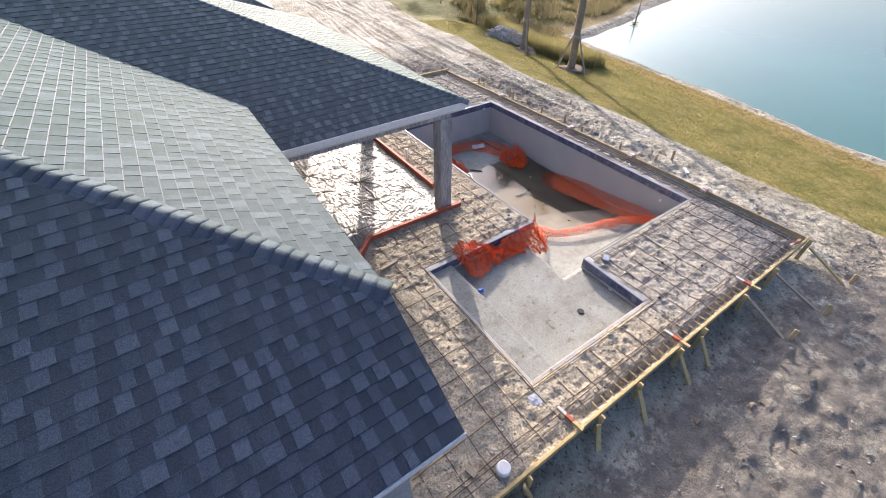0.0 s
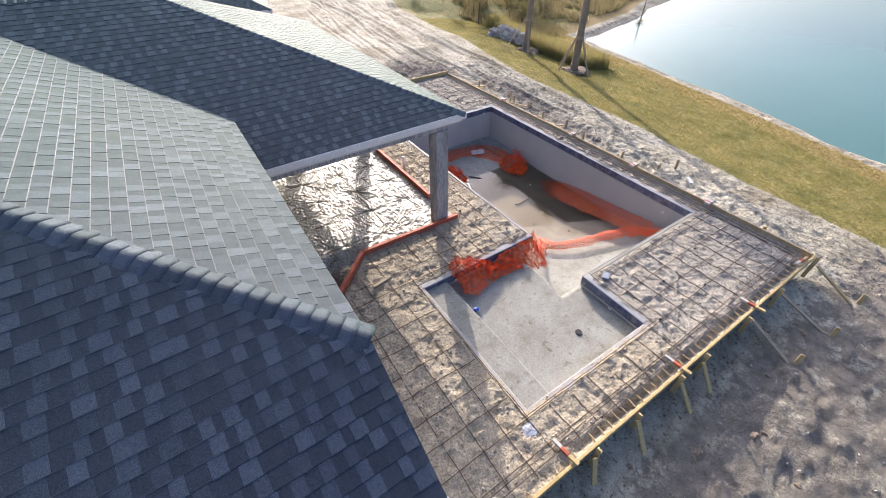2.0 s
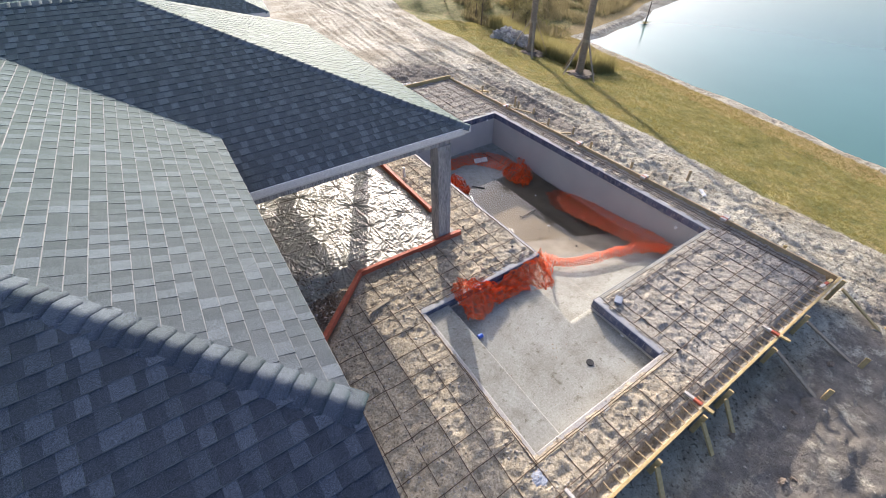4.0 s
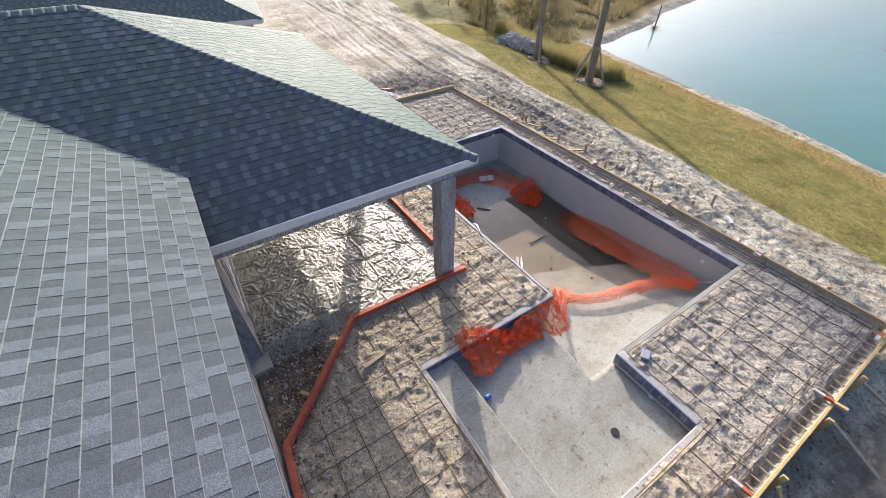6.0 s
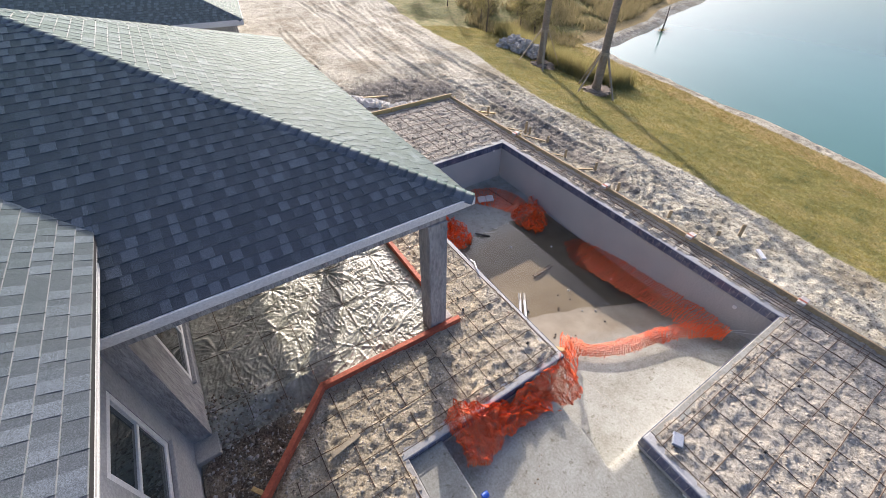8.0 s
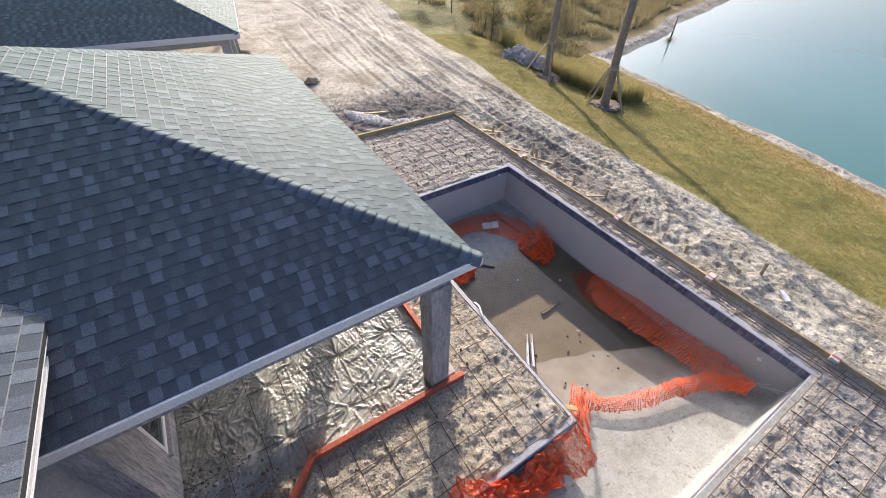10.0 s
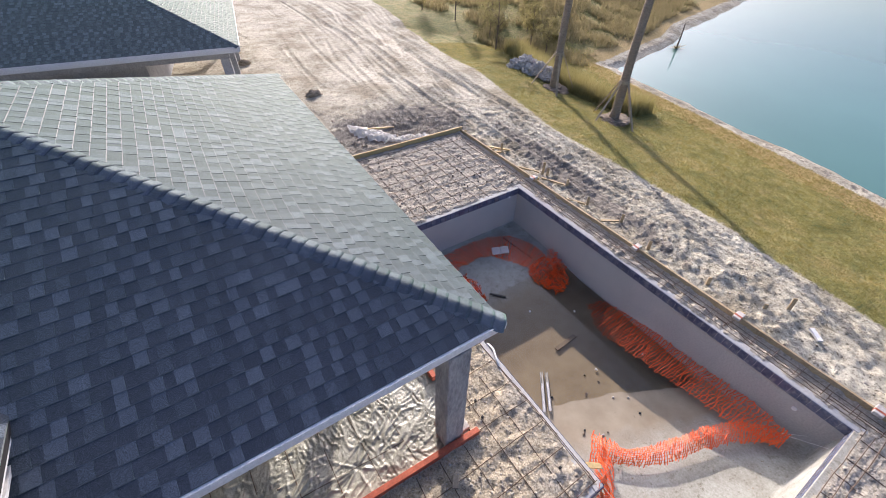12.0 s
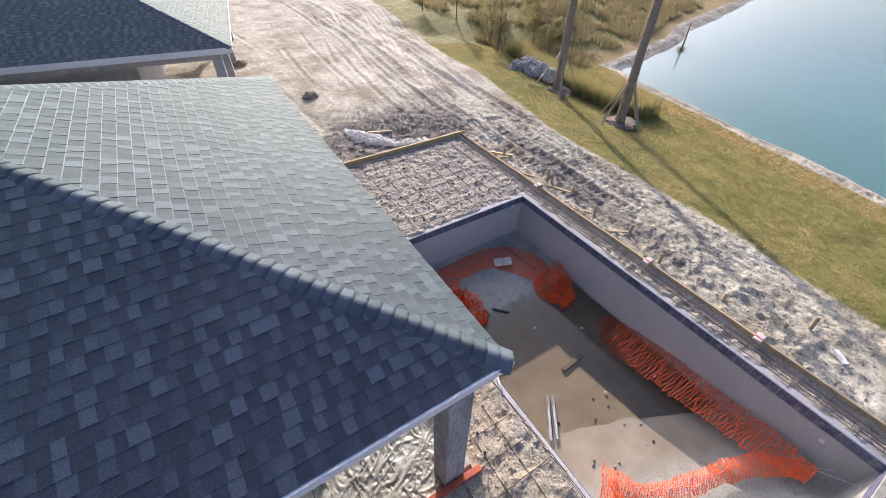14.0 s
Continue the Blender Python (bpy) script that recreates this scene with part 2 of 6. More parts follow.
def deck_material():
    m, nt, b = material("compacted_sand", 0.97, 0, 0.15)
    p = world_pos(nt)
    mid = noise_tex(nt, 2.2, 6, 0.65, p)
    fine = noise_tex(nt, 26, 5, 0.7, p)
    c = ramp(nt, mid, [(0.3, (0.32, 0.26, 0.17)), (0.55, (0.47, 0.40, 0.28)), (0.75, (0.57, 0.495, 0.37))])
    at = nt.nodes.new("ShaderNodeAttribute")
    at.attribute_name = "dry"
    dry = ramp(nt, mid, [(0.3, (0.275, 0.255, 0.21)), (0.55, (0.40, 0.375, 0.32)), (0.75, (0.49, 0.465, 0.41))])
    c = mix(nt, at.outputs["Fac"], c, dry)
    chip = ramp(nt, noise_tex(nt, 17, 3, 0.6, p), [(0.35, (0.42, 0.40, 0.38)), (0.42, (1, 1, 1))])
    c = mix(nt, 1.0, c, chip, "MULTIPLY")
    c = mix(nt, 0.40, c, ramp(nt, fine, [(0.34, (0.14, 0.117, 0.085)), (0.60, (0.68, 0.62, 0.52))]))
    soil = nt.nodes.new("ShaderNodeAttribute")
    soil.attribute_name = "soil"
    c = mix(nt, soil.outputs["Fac"], c, ramp(nt, fine, [(0.34, (0.07, 0.052, 0.040)), (0.62, (0.26, 0.205, 0.16))]))
    nt.links.new(c, b.inputs["Base Color"])
    n1 = bump(nt, b, noise_tex(nt, 14, 5, 0.65, p), 0.8, 0.05)
    bump(nt, b, fine, 0.8, 0.02, n1)
    return m


M_DECK = deck_material()


def floor_material():
    """Pale gunite, with brown silt where the pool is deepest."""
    m, nt, b = material("gunite_floor", 0.85, 0, 0.35)
    p = world_pos(nt)
    at = nt.nodes.new("ShaderNodeAttribute")
    at.attribute_name = "silt"
    mid = noise_tex(nt, 1.7, 8, 0.72, p)
    fine = noise_tex(nt, 30, 4, 0.7, p)
    pale = ramp(nt, mid, [(0.34, (0.17, 0.168, 0.132)), (0.46, (0.265, 0.268, 0.23)), (0.56, (0.32, 0.332, 0.30)), (0.72, (0.385, 0.40, 0.375))])
    pale = mix(nt, 0.34, pale, ramp(nt, fine, [(0.32, (0.22, 0.205, 0.17)), (0.66, (0.54, 0.545, 0.515))]))
    spot = ramp(nt, noise_tex(nt, 9, 5, 0.7, p), [(0.33, (0.62, 0.60, 0.54)), (0.42, (1, 1, 1))])
    pale = mix(nt, 1.0, pale, spot, "MULTIPLY")
    silt = ramp(nt, noise_tex(nt, 2.0, 5, 0.6, p), [(0.3, (0.235, 0.195, 0.14)), (0.7, (0.325, 0.283, 0.213))])
    f = nt.nodes.new("ShaderNodeMath")
    f.operation = "MULTIPLY_ADD"
    nt.links.new(noise_tex(nt, 3, 5, 0.65, p), f.inputs[0])
    f.inputs[1].default_value = 0.5
    nt.links.new(at.outputs["Fac"], f.inputs[2])
    k = ramp(nt, f.outputs[0], [(0.45, (0, 0, 0)), (0.85, (1, 1, 1))])
    nt.links.new(mix(nt, k, pale, silt), b.inputs["Base Color"])
    nt.links.new(ramp(nt, k, [(0.0, (0.85, 0.85, 0.85)), (1.0, (0.35, 0.35, 0.35))]), b.inputs["Roughness"])
    bump(nt, b, fine, 0.35, 0.006)
    return m


M_FLOOR = floor_material()


def water_material(name, tint, rough, scale, strength):
    m, nt, b = material(name, rough, 0, 0.5)
    p = world_pos(nt)
    c = ramp(nt, noise_tex(nt, 0.06, 3, 0.5, p), [(0.3, tint), (0.7, tuple(1.25 * k for k in tint))])
    nt.links.new(c, b.inputs["Base Color"])
    b.inputs["IOR"].default_value = 1.33
    bump(nt, b, noise_tex(nt, scale, 3, 0.5, p), strength, 0.02)
    return m


M_LAKE = water_material("lake_water", (0.074, 0.178, 0.158), 0.12, 1.6, 0.12)


def foil_material():
    m, nt, b = material("vapour_barrier_film", 0.34, 0.0, 0.6)
    p = world_pos(nt)
    c = ramp(nt, noise_tex(nt, 3, 5, 0.65, p), [(0.3, (0.20, 0.20, 0.16)), (0.5, (0.36, 0.36, 0.30)), (0.75, (0.52, 0.52, 0.455))])
    nt.links.new(c, b.inputs["Base Color"])
    b.inputs["Coat Weight"].default_value = 0.12
    b.inputs["Coat Roughness"].default_value = 0.18
    bump(nt, b, noise_tex(nt, 24, 4, 0.6, p), 0.6, 0.016)
    return m


M_FILM = foil_material()


def leaf_material(name, lo, hi, scale=1.5):
    m, nt, b = material(name, 0.7, 0, 0.3)
    r = nt.nodes.new("ShaderNodeNewGeometry").outputs["Random Per Island"]
    c = ramp(nt, r, [(0.0, lo), (1.0, hi)])
    p = world_pos(nt)
    c = mix(nt, 0.5, c, ramp(nt, noise_tex(nt, scale, 3, 0.6, p), [(0.3, lo), (0.7, hi)]))
    nt.links.new(c, b.inputs["Base Color"])
    return m


M_GRASS = leaf_material("grass_blades", (0.115, 0.14, 0.040), (0.40, 0.33, 0.145), 0.8)
M_REED = leaf_material("reed_blades", (0.15, 0.15, 0.055), (0.44, 0.38, 0.18), 1.2)
M_BRUSH = leaf_material("dry_brush", (0.13, 0.115, 0.06), (0.32, 0.265, 0.155), 0.8)
M_BUSH = leaf_material("bush_leaves", (0.13, 0.125, 0.06), (0.34, 0.29, 0.15), 1.2)
M_WEED = leaf_material("straw_weeds", (0.36, 0.26, 0.11), (0.62, 0.44, 0.20), 0.9)
M_PALM = leaf_material("palm_leaflets", (0.10, 0.09, 0.03), (0.24, 0.18, 0.07), 1.2)
M_SHEET = simple("white_plastic_sheet", (0.78, 0.78, 0.77), (0.88, 0.88, 0.87), 6, 0.4, 0, 30, 0.4, 0.02)


# ---- building helpers ----
def part(name, bm, mat, parent=None, label="", smooth=False):
    me = bpy.data.meshes.new(name)
    bm.to_mesh(me)
    bm.free()
    return part_mesh(name, me, mat, parent, label, smooth)


def part_mesh(name, me, mat, parent=None, label="", smooth=False):
    if not me.materials:
        me.materials.append(mat)
    if smooth:
        me.polygons.foreach_set("use_smooth", [True] * len(me.polygons))
    ob = new(name, me)
    if parent is not None:
        ob.parent = parent
    if label:
        ob["label"] = label
    return ob


def data(name, verts, faces):
    me = bpy.data.meshes.new(name)
    me.from_pydata([tuple(v) for v in verts], [], faces)
    me.update()
    return me


def thing(name, label, category, group="", kind="", at=(0, 0, 0)):
    ob = new(name)
    ob.location = at
    return tagged(ob, label, category, group, kind)


def add_box(bm, x0, x1, y0, y1, z0, z1, bevel=0.0):
    r = bmesh.ops.create_cube(bm, size=1.0, matrix=Matrix.LocRotScale(((x0 + x1) / 2, (y0 + y1) / 2, (z0 + z1) / 2), None, (abs(x1 - x0), abs(y1 - y0), abs(z1 - z0))))
    if bevel:
        es = list({e for v in r["verts"] for e in v.link_edges})
        bmesh.ops.bevel(bm, geom=es, offset=bevel, segments=1, affect="EDGES")


def box(x0, x1, y0, y1, z0, z1, bevel=0.0):
    bm = bmesh.new()
    add_box(bm, x0, x1, y0, y1, z0, z1, bevel)
    return bm


def beam(p, q, w, h, bevel=0.004, point=0.0):
    """A board from p to q, w wide and h deep; point: length of a sawn tip at q."""
    p, q = Vector(p), Vector(q)
    d = q - p
    rot = d.to_track_quat("Y", "Z").to_matrix().to_4x4()
    bm = bmesh.new()
    n = d.length
    add_box(bm, -w / 2, w / 2, 0, n, -h / 2, h / 2, bevel)
    if point:
        for v in bm.verts:
            if v.co.y > n - 0.02:
                v.co.x *= 0.15
        for v in bm.verts:
            if v.co.y > n - 0.02:
                v.co.y += 0.0
    bmesh.ops.transform(bm, matrix=Matrix.Translation(p) @ rot, verts=bm.verts)
    return bm


def tube(bm, pts, radii, sides=8, cap=True):
    rings = []
    for i, p in enumerate(pts):
        a = Vector(pts[max(i - 1, 0)])
        c = Vector(pts[min(i + 1, len(pts) - 1)])
        rot = Vector((0, 0, 1)).rotation_difference((c - a).normalized()).to_matrix()
        r = radii[i] if isinstance(radii, (list, tuple)) else radii
        rings.append([bm.verts.new(Vector(p) + rot @ Vector((math.cos(k * math.tau / sides) * r, math.sin(k * math.tau / sides) * r, 0))) for k in range(sides)])
    for u, v in zip(rings, rings[1:]):
        for k in range(sides):
            bm.faces.new((u[k], u[(k + 1) % sides], v[(k + 1) % sides], v[k]))
    if cap:
        bm.faces.new(rings[0][::-1])
        bm.faces.new(rings[-1])


def hash2(ix, iy, seed):
    h = (ix.astype(np.int64) * 374761393 + iy.astype(np.int64) * 668265263 + seed * 974711) & 0x7FFFFFFF
    h = ((h ^ (h >> 13)) * 1274126177) & 0x7FFFFFFF
    return ((h ^ (h >> 16)) & 0xFFFF) / 65535.0


def vnoise(x, y, seed=0):
    ix, iy = np.floor(x), np.floor(y)
    fx, fy = x - ix, y - iy
    fx, fy = fx * fx * (3 - 2 * fx), fy * fy * (3 - 2 * fy)
    a, b_, c, d = hash2(ix, iy, seed), hash2(ix + 1, iy, seed), hash2(ix, iy + 1, seed), hash2(ix + 1, iy + 1, seed)
    return (a * (1 - fx) + b_ * fx) * (1 - fy) + (c * (1 - fx) + d * fx) * fy - 0.5


def fbm(x, y, seed=0, octaves=4):
    s, a = 0, 1
    for k in range(octaves):
        c, q = math.cos(0.5 + 1.1 * k), math.sin(0.5 + 1.1 * k)
        s = s + a * vnoise((x * c - y * q) * 1.93 ** k, (x * q + y * c) * 1.93 ** k, seed + k)
        a *= 0.6
    return s


def sheet(name, xs, ys, zfun, keep=None, attrs=None):
    """A height field over the lines xs and ys; keep(xc, yc) picks the faces."""
    X, Y = np.meshgrid(xs, ys)
    Z = zfun(X, Y)
    nx, ny = len(xs), len(ys)
    co = np.stack([X, Y, Z], -1).reshape(-1, 3)
    i = np.arange((ny - 1) * nx).reshape(ny - 1, nx)[:, :-1].ravel()
    quads = np.stack([i, i + 1, i + nx + 1, i + nx], -1)
    if keep is not None:
        c = (co[quads[:, 0]] + co[quads[:, 2]]) / 2
        quads = quads[keep(c[:, 0], c[:, 1])]
        used = np.unique(quads)
        lut = np.full(len(co), -1)
        lut[used] = np.arange(len(used))
        co, quads = co[used], lut[quads]
    me = bpy.data.meshes.new(name)
    me.vertices.add(len(co))
    me.vertices.foreach_set("co", co.ravel())
    me.loops.add(quads.size)
    me.loops.foreach_set("vertex_index", quads.ravel().astype(np.int32))
    me.polygons.add(len(quads))
    me.polygons.foreach_set("loop_start", np.arange(0, quads.size, 4, dtype=np.int32))
    me.update(calc_edges=True)
    me.validate()
    for key, fun in (attrs or {}).items():
        a = me.attributes.new(key, "FLOAT", "POINT")
        a.data.foreach_set("value", np.asarray(fun(co[:, 0], co[:, 1]), dtype=np.float32))
    me.polygons.foreach_set("use_smooth", [True] * len(me.polygons))
    return me


def spaced(a, b, step):
    return list(np.linspace(a, b, max(2, int(round((b - a) / step)) + 1)))


def lit_through(m, share, tint):
    """Lets part of the light that falls on the back of a thin sheet come through."""
    nt = m.node_tree
    t = nt.nodes.new("ShaderNodeBsdfTranslucent")
    t.inputs[0].default_value = (*tint, 1)
    k = nt.nodes.new("ShaderNodeMixShader")
    k.inputs[0].default_value = share
    nt.links.new(nt.nodes["Principled BSDF"].outputs[0], k.inputs[1])
    nt.links.new(t.outputs[0], k.inputs[2])
    nt.links.new(k.outputs[0], nt.nodes["Material Output"].inputs[0])


lit_through(M_SHEET, 0.55, (0.97, 0.97, 0.96))
lit_through(M_GRASS, 0.25, (0.6, 0.5, 0.15))
lit_through(M_REED, 0.3, (0.55, 0.48, 0.2))
lit_through(M_BRUSH, 0.3, (0.5, 0.42, 0.22))
lit_through(M_BUSH, 0.35, (0.4, 0.35, 0.15))


# ---- ground and lake ----
LAKE_Z = -2.2
SHORE_Y = [-60, -14, -10.2, -5.4, -1.8, 2.8, 7.2, 9.8]
SHORE_X = [4, 11.6, 12.9, 14.0, 14.9, 15.8, 16.6, 17.6]
NORTH_X = [17.6, 22, 26.8, 31.3, 45, 60, 120, 400]
NORTH_Y = [9.8, 10.9, 11.9, 14.0, 17.2, 21, 30, 60]
DECK = (-9.6, 0.60, -10.67, 3.93)


def into_lake(x, y):
    return np.minimum(x - np.interp(y, SHORE_Y, SHORE_X), np.interp(x, NORTH_X, NORTH_Y) - y)


def ground_z(x, y):
    s = -into_lake(x, y) + 0.5 * fbm(x * 0.35, y * 0.35, 5)
    z = np.interp(s, [-30, -3, 0, 0.7, 2, 6, 9.5, 12, 15], [-3.6, -2.9, -2.2, -1.98, -1.85, -1.35, -0.72, -0.42, -0.30])
    south = np.interp(y, [-40, -16, -13.5, -12.5, -11.6, -10.9, -10.5, -6], [-0.7, -0.58, -0.54, -0.51, -0.48, -0.41, -0.36, -0.3])
    z = np.minimum(z, south)
    land = np.clip(s, 0, 1)
    bare = land * (1 - grass_mask(x, y))
    churn = np.clip(0.35 + 1.3 * fbm(x * 0.45, y * 0.45, 71, 3) + 1.2 * mud_mask(x, y), 0.1, 1.5) * np.interp(y, [7, 10], [1, 0.45])
    z = z + bare * (0.06 * fbm(x * 0.8, y * 0.8, 11, 3) + 0.04 * churn * fbm(x * 2.6, y * 2.6, 17, 2) + 0.10 * churn * np.clip(fbm(x * 6 + 0.7 * fbm(x * 5, y * 5, 29, 2), y * 9, 19, 3) - 0.05, 0, 0.4) - 0.10 * churn * np.clip(-fbm(x * 5.5, y * 4.5, 37, 3) - 0.15, 0, 0.4)) + land * 0.03 * fbm(x * 2, y * 2, 23, 3)
    # footprints in the loose sand between the forms and the grass
    strip = np.clip((x - 0.75) / 0.25, 0, 1) * np.interp(y, [-12, -11, 5, 8], [0.4, 1, 1, 0.3]) + np.clip((y - 4.1) / 0.3, 0, 1) * np.clip((9 - y) / 3, 0, 1) * (x <= 0.75)
    z = z + bare * strip * (0.05 * np.abs(vnoise(x * 7.5, y * 6.6, 92)) * 2 - 0.036 * np.clip(vnoise(x * 6.2 + 0.8 * vnoise(x * 11, y * 11, 96), y * 7.0 + 0.8 * vnoise(x * 10, y * 12, 98), 91) * 4 - 0.5, 0, 1))
    # trampled, lumpy fill south of the deck
    heap = np.clip((-11.3 - y) / 1.2, 0, 1) * np.clip((x + 7.5) / 3, 0.25, 1)
    z = z + land * heap * (0.06 * np.abs(fbm(x * 2.2, y * 2.2, 83, 3)) + 0.055 * np.clip(fbm(x * 5.5, y * 5.5, 85, 3), -0.15, 0.4))
    # wheel ruts that run along the bank
    c = np.interp(y, [-12, -6, 0, 4, 9, 16, 30], [2.9, 2.8, 2.75, 2.95, 3.4, 4.0, 5.2])
    fade = np.clip((y + 4) / 4, 0, 1)
    for off, deep in ((-1.95, 0.04), (-1.2, 0.055), (-0.45, 0.065), (0.35, 0.06), (1.0, 0.05)):
        d = (x - c - off * (1 + 0.012 * (y - 4)) + 0.14 * np.sin(y * 0.55 + 3 * off)) / 0.19
        on = fade * bare * np.clip(0.75 + 1.6 * vnoise(x * 0.3 + 9 * off, y * 0.35, 47), 0.15, 1)
        z = z - on * np.exp(-d * d) * (deep + 0.02 * np.sign(np.sin(y * 30 + np.abs(d) * 2.5)))
        z = z + on * 0.045 * np.exp(-(np.abs(d) - 1.55) ** 2 * 4)
    # older tracks that fan out over the open sand beyond
    for a, q, s_ in ((-2.5, 0.10, 1), (-1.0, 0.16, 2), (0.3, 0.05, 3), (1.2, 0.28, 4), (-0.2, 0.34, 5), (-3.5, -0.06, 6)):
        for off in (0, 1.5):
            d = (x - a - off - q * (y - 6) - 0.4 * np.sin(y * 0.2 + s_)) / 0.11
            z = z + np.clip((y - 5.5) / 2, 0, 1) * bare * np.clip(0.5 + 2.5 * vnoise(x * 0.5 + s_, y * 0.3, 44), 0, 1) * (0.028 * np.exp(-(np.abs(d) - 1.7) ** 2 * 2.5) - 0.04 * np.exp(-d * d))
    return z


def grass_mask(x, y):
    edge = np.interp(y, [-30, -14, -9.5, -6, -4, 0.2, 2.8, 6, 10, 13, 15.4, 22, 30, 34], [6.0, 4.6, 4.1, 4.2, 4.5, 4.5, 4.4, 5.1, 5.85, 6.0, 6.3, 7.5, 8.5, 40])
    s = -into_lake(x, y)
    return np.clip((x - edge) * 1.2 + 0.5, 0, 1) * np.clip((s - 0.95) * 1.5, 0, 1)


def mud_mask(x, y):
    a = np.clip(1 - np.hypot((x + 1.0) / 3.8, (y - 6.0) / 2.4), 0, 1)
    b_ = np.clip(1 - np.abs(x - 2.2 - 0.1 * y) / 0.9, 0, 1) * np.clip(1 - np.abs(y) / 7, 0, 1)
    c = np.clip((-10.7 - y) / 0.4, 0, 1) * np.clip((-11.9 - y + 1.2) / 0.8, 0, 1) * 0.36
    s = -into_lake(x, y)
    d = np.clip(1 - np.abs(s - 0.7) / 0.9, 0, 1) * 0.28
    return np.maximum(np.maximum(a, 0.7 * b_), np.maximum(c, d))


def bank_mask(x, y):
    """Dry straw-coloured growth along the water."""
    return np.clip(1 - np.abs(-into_lake(x, y) - 1.7) / 2.2, 0, 1)


def wet_mask(x, y):
    a = np.clip(1 - np.hypot((x - 0.6) / 2.2, (y - 12) / 3.0), 0, 1)
    b_ = np.clip(1 - np.abs(x - np.interp(y, [4, 9, 16], [2.6, 3.2, 3.9])) / 1.6, 0, 1) * np.clip((y - 3) / 3, 0, 1) * 0.42
    return np.maximum(0.62 * a, b_) * (1 - grass_mask(x, y))


def far_lines(lo, hi):
    a = [lo - 3 * 1.45 ** k for k in range(17, -1, -1)]
    b_ = [hi + 3 * 1.45 ** k for k in range(18)]
    return a, b_


xa, xb = far_lines(-12, 36)
ya, yb = far_lines(-17, 26)
gx = xa + spaced(-12, DECK[0], 0.3)[:-1] + spaced(DECK[0], DECK[1], 0.085)[:-1] + spaced(DECK[1], 4.6, 0.045)[:-1] + spaced(4.6, 9, 0.1)[:-1] + spaced(9, 19, 0.18)[:-1] + spaced(19, 36, 0.5) + xb
gy = ya + spaced(-17, -14, 0.15)[:-1] + spaced(-14, DECK[2], 0.055)[:-1] + spaced(DECK[2], DECK[3], 0.055)[:-1] + spaced(DECK[3], 12, 0.065)[:-1] + spaced(12, 26, 0.16) + yb
me = sheet("ground", gx, gy, ground_z, lambda x, y: ~((x > DECK[0]) & (x < DECK[1]) & (y > DECK[2]) & (y < DECK[3])),
           {"grass": grass_mask, "mud": mud_mask, "wet": wet_mask, "bank": bank_mask})
tagged(part_mesh("ground", me, M_GROUND), "trodden grey sand of a building site with a grassy lake bank", "ground", kind="structure")
me = sheet("water", [4, 11, 14, 17, 20, 26, 40, 80, 200, 900, 3000], [-3000, -900, -200, -60, -20, -6, 0, 6, 12, 18, 40, 90, 300], lambda x, y: 0 * x + LAKE_Z)
tagged(part_mesh("water", me, M_LAKE), "calm green-grey lake water reflecting the bright sky", "lake", kind="structure")

# ---- pool ----
PX0, PX1, PY0, PY1 = -4.05, 0.0, -8.2, 0.0        # main basin
SX0, SX1, SY0, SY1 = -7.1, -4.09, -9.7, -6.6      # shallow shelf
WALL = 0.17


def wall_box(name, x0, x1, y0, y1, z0, z1=-0.022, mat=None):
    bm = box(x0, x1, y0, y1, z0, z1, 0.012)
    return part(name, bm, mat or M_PLASTER, pool)


pool = thing("swimming_pool", "unfinished grey concrete swimming pool with a dark tile band", "swimming pool", kind="structure")
wall_box("pool_wall", PX1, PX1 + WALL, PY0 - WALL, PY1 + WALL, -1.75)
wall_box("pool_wall", PX0 - WALL, PX1, PY1, PY1 + WALL, -1.75)
wall_box("pool_wall", PX0 - WALL, PX0, SY1, PY1, -1.75)
wall_box("pool_wall", SX0 - WALL, PX0 - WALL, SY1, SY1 + WALL, -1.5)
wall_box("pool_wall", SX0 - WALL, SX0, SY0 - WALL, SY1, -0.7, -0.03, M_CONCRETE)
wall_box("pool_wall", SX0, SX1 + WALL, SY0 - WALL, SY0, -0.7, -0.03, M_CONCRETE)
wall_box("pool_wall", SX1, SX1 + WALL, SY0, PY0, -1.6)
part("pool_wall", box(SX1 + WALL, PX1, PY0 - WALL, PY0, -1.75, -0.022, 0.012), M_FLOOR, pool)


def floor_z(x, y):
    # the deep part reaches further along the lake-side wall
    skew = np.clip(-(y + 3.2) / 2.4, 0, 1) * np.clip((y + 8.2) / 1.5, 0, 1) * 0.42 * np.clip(x + 3.4, 0, 3.2)
    main = np.interp(y + skew, [-8.2, -7.2, -6, -5, -4, -2.9, -2.3, -1.2, 0.2], [-0.92, -1.08, -1.25, -1.36, -1.44, -1.46, -1.39, -1.30, -1.28])
    main = main + 0.05 * np.clip(1 - x_from_walls(x, y) / 0.08, 0, 1) ** 2
    shelf = -0.30 + 0.004 * (x + 5)
    k = np.clip((x - (SX1 - 0.62 + 0.10 * np.cos((y + 7.4) * 2.0))) / 0.2, 0, 1) * ((y > PY0) & (y < SY1 + 9))
    k = k * k * (3 - 2 * k)
    return np.where(x < SX1 - 0.9, shelf, shelf * (1 - k) + main * k) + 0.008 * fbm(x * 2, y * 2, 40)


def x_from_walls(x, y):
    return np.minimum(np.minimum(PX1 - x, PY1 - y), np.minimum(y - PY0, np.where(y > SY1, x - PX0, np.where(x > PX0, 9, SY1 - y))))


def in_pool(x, y):
    return ((x > PX0) & (x < PX1) & (y > PY0) & (y < PY1)) | ((x > SX0) & (x < SX1 + 0.05) & (y > SY0) & (y < SY1))


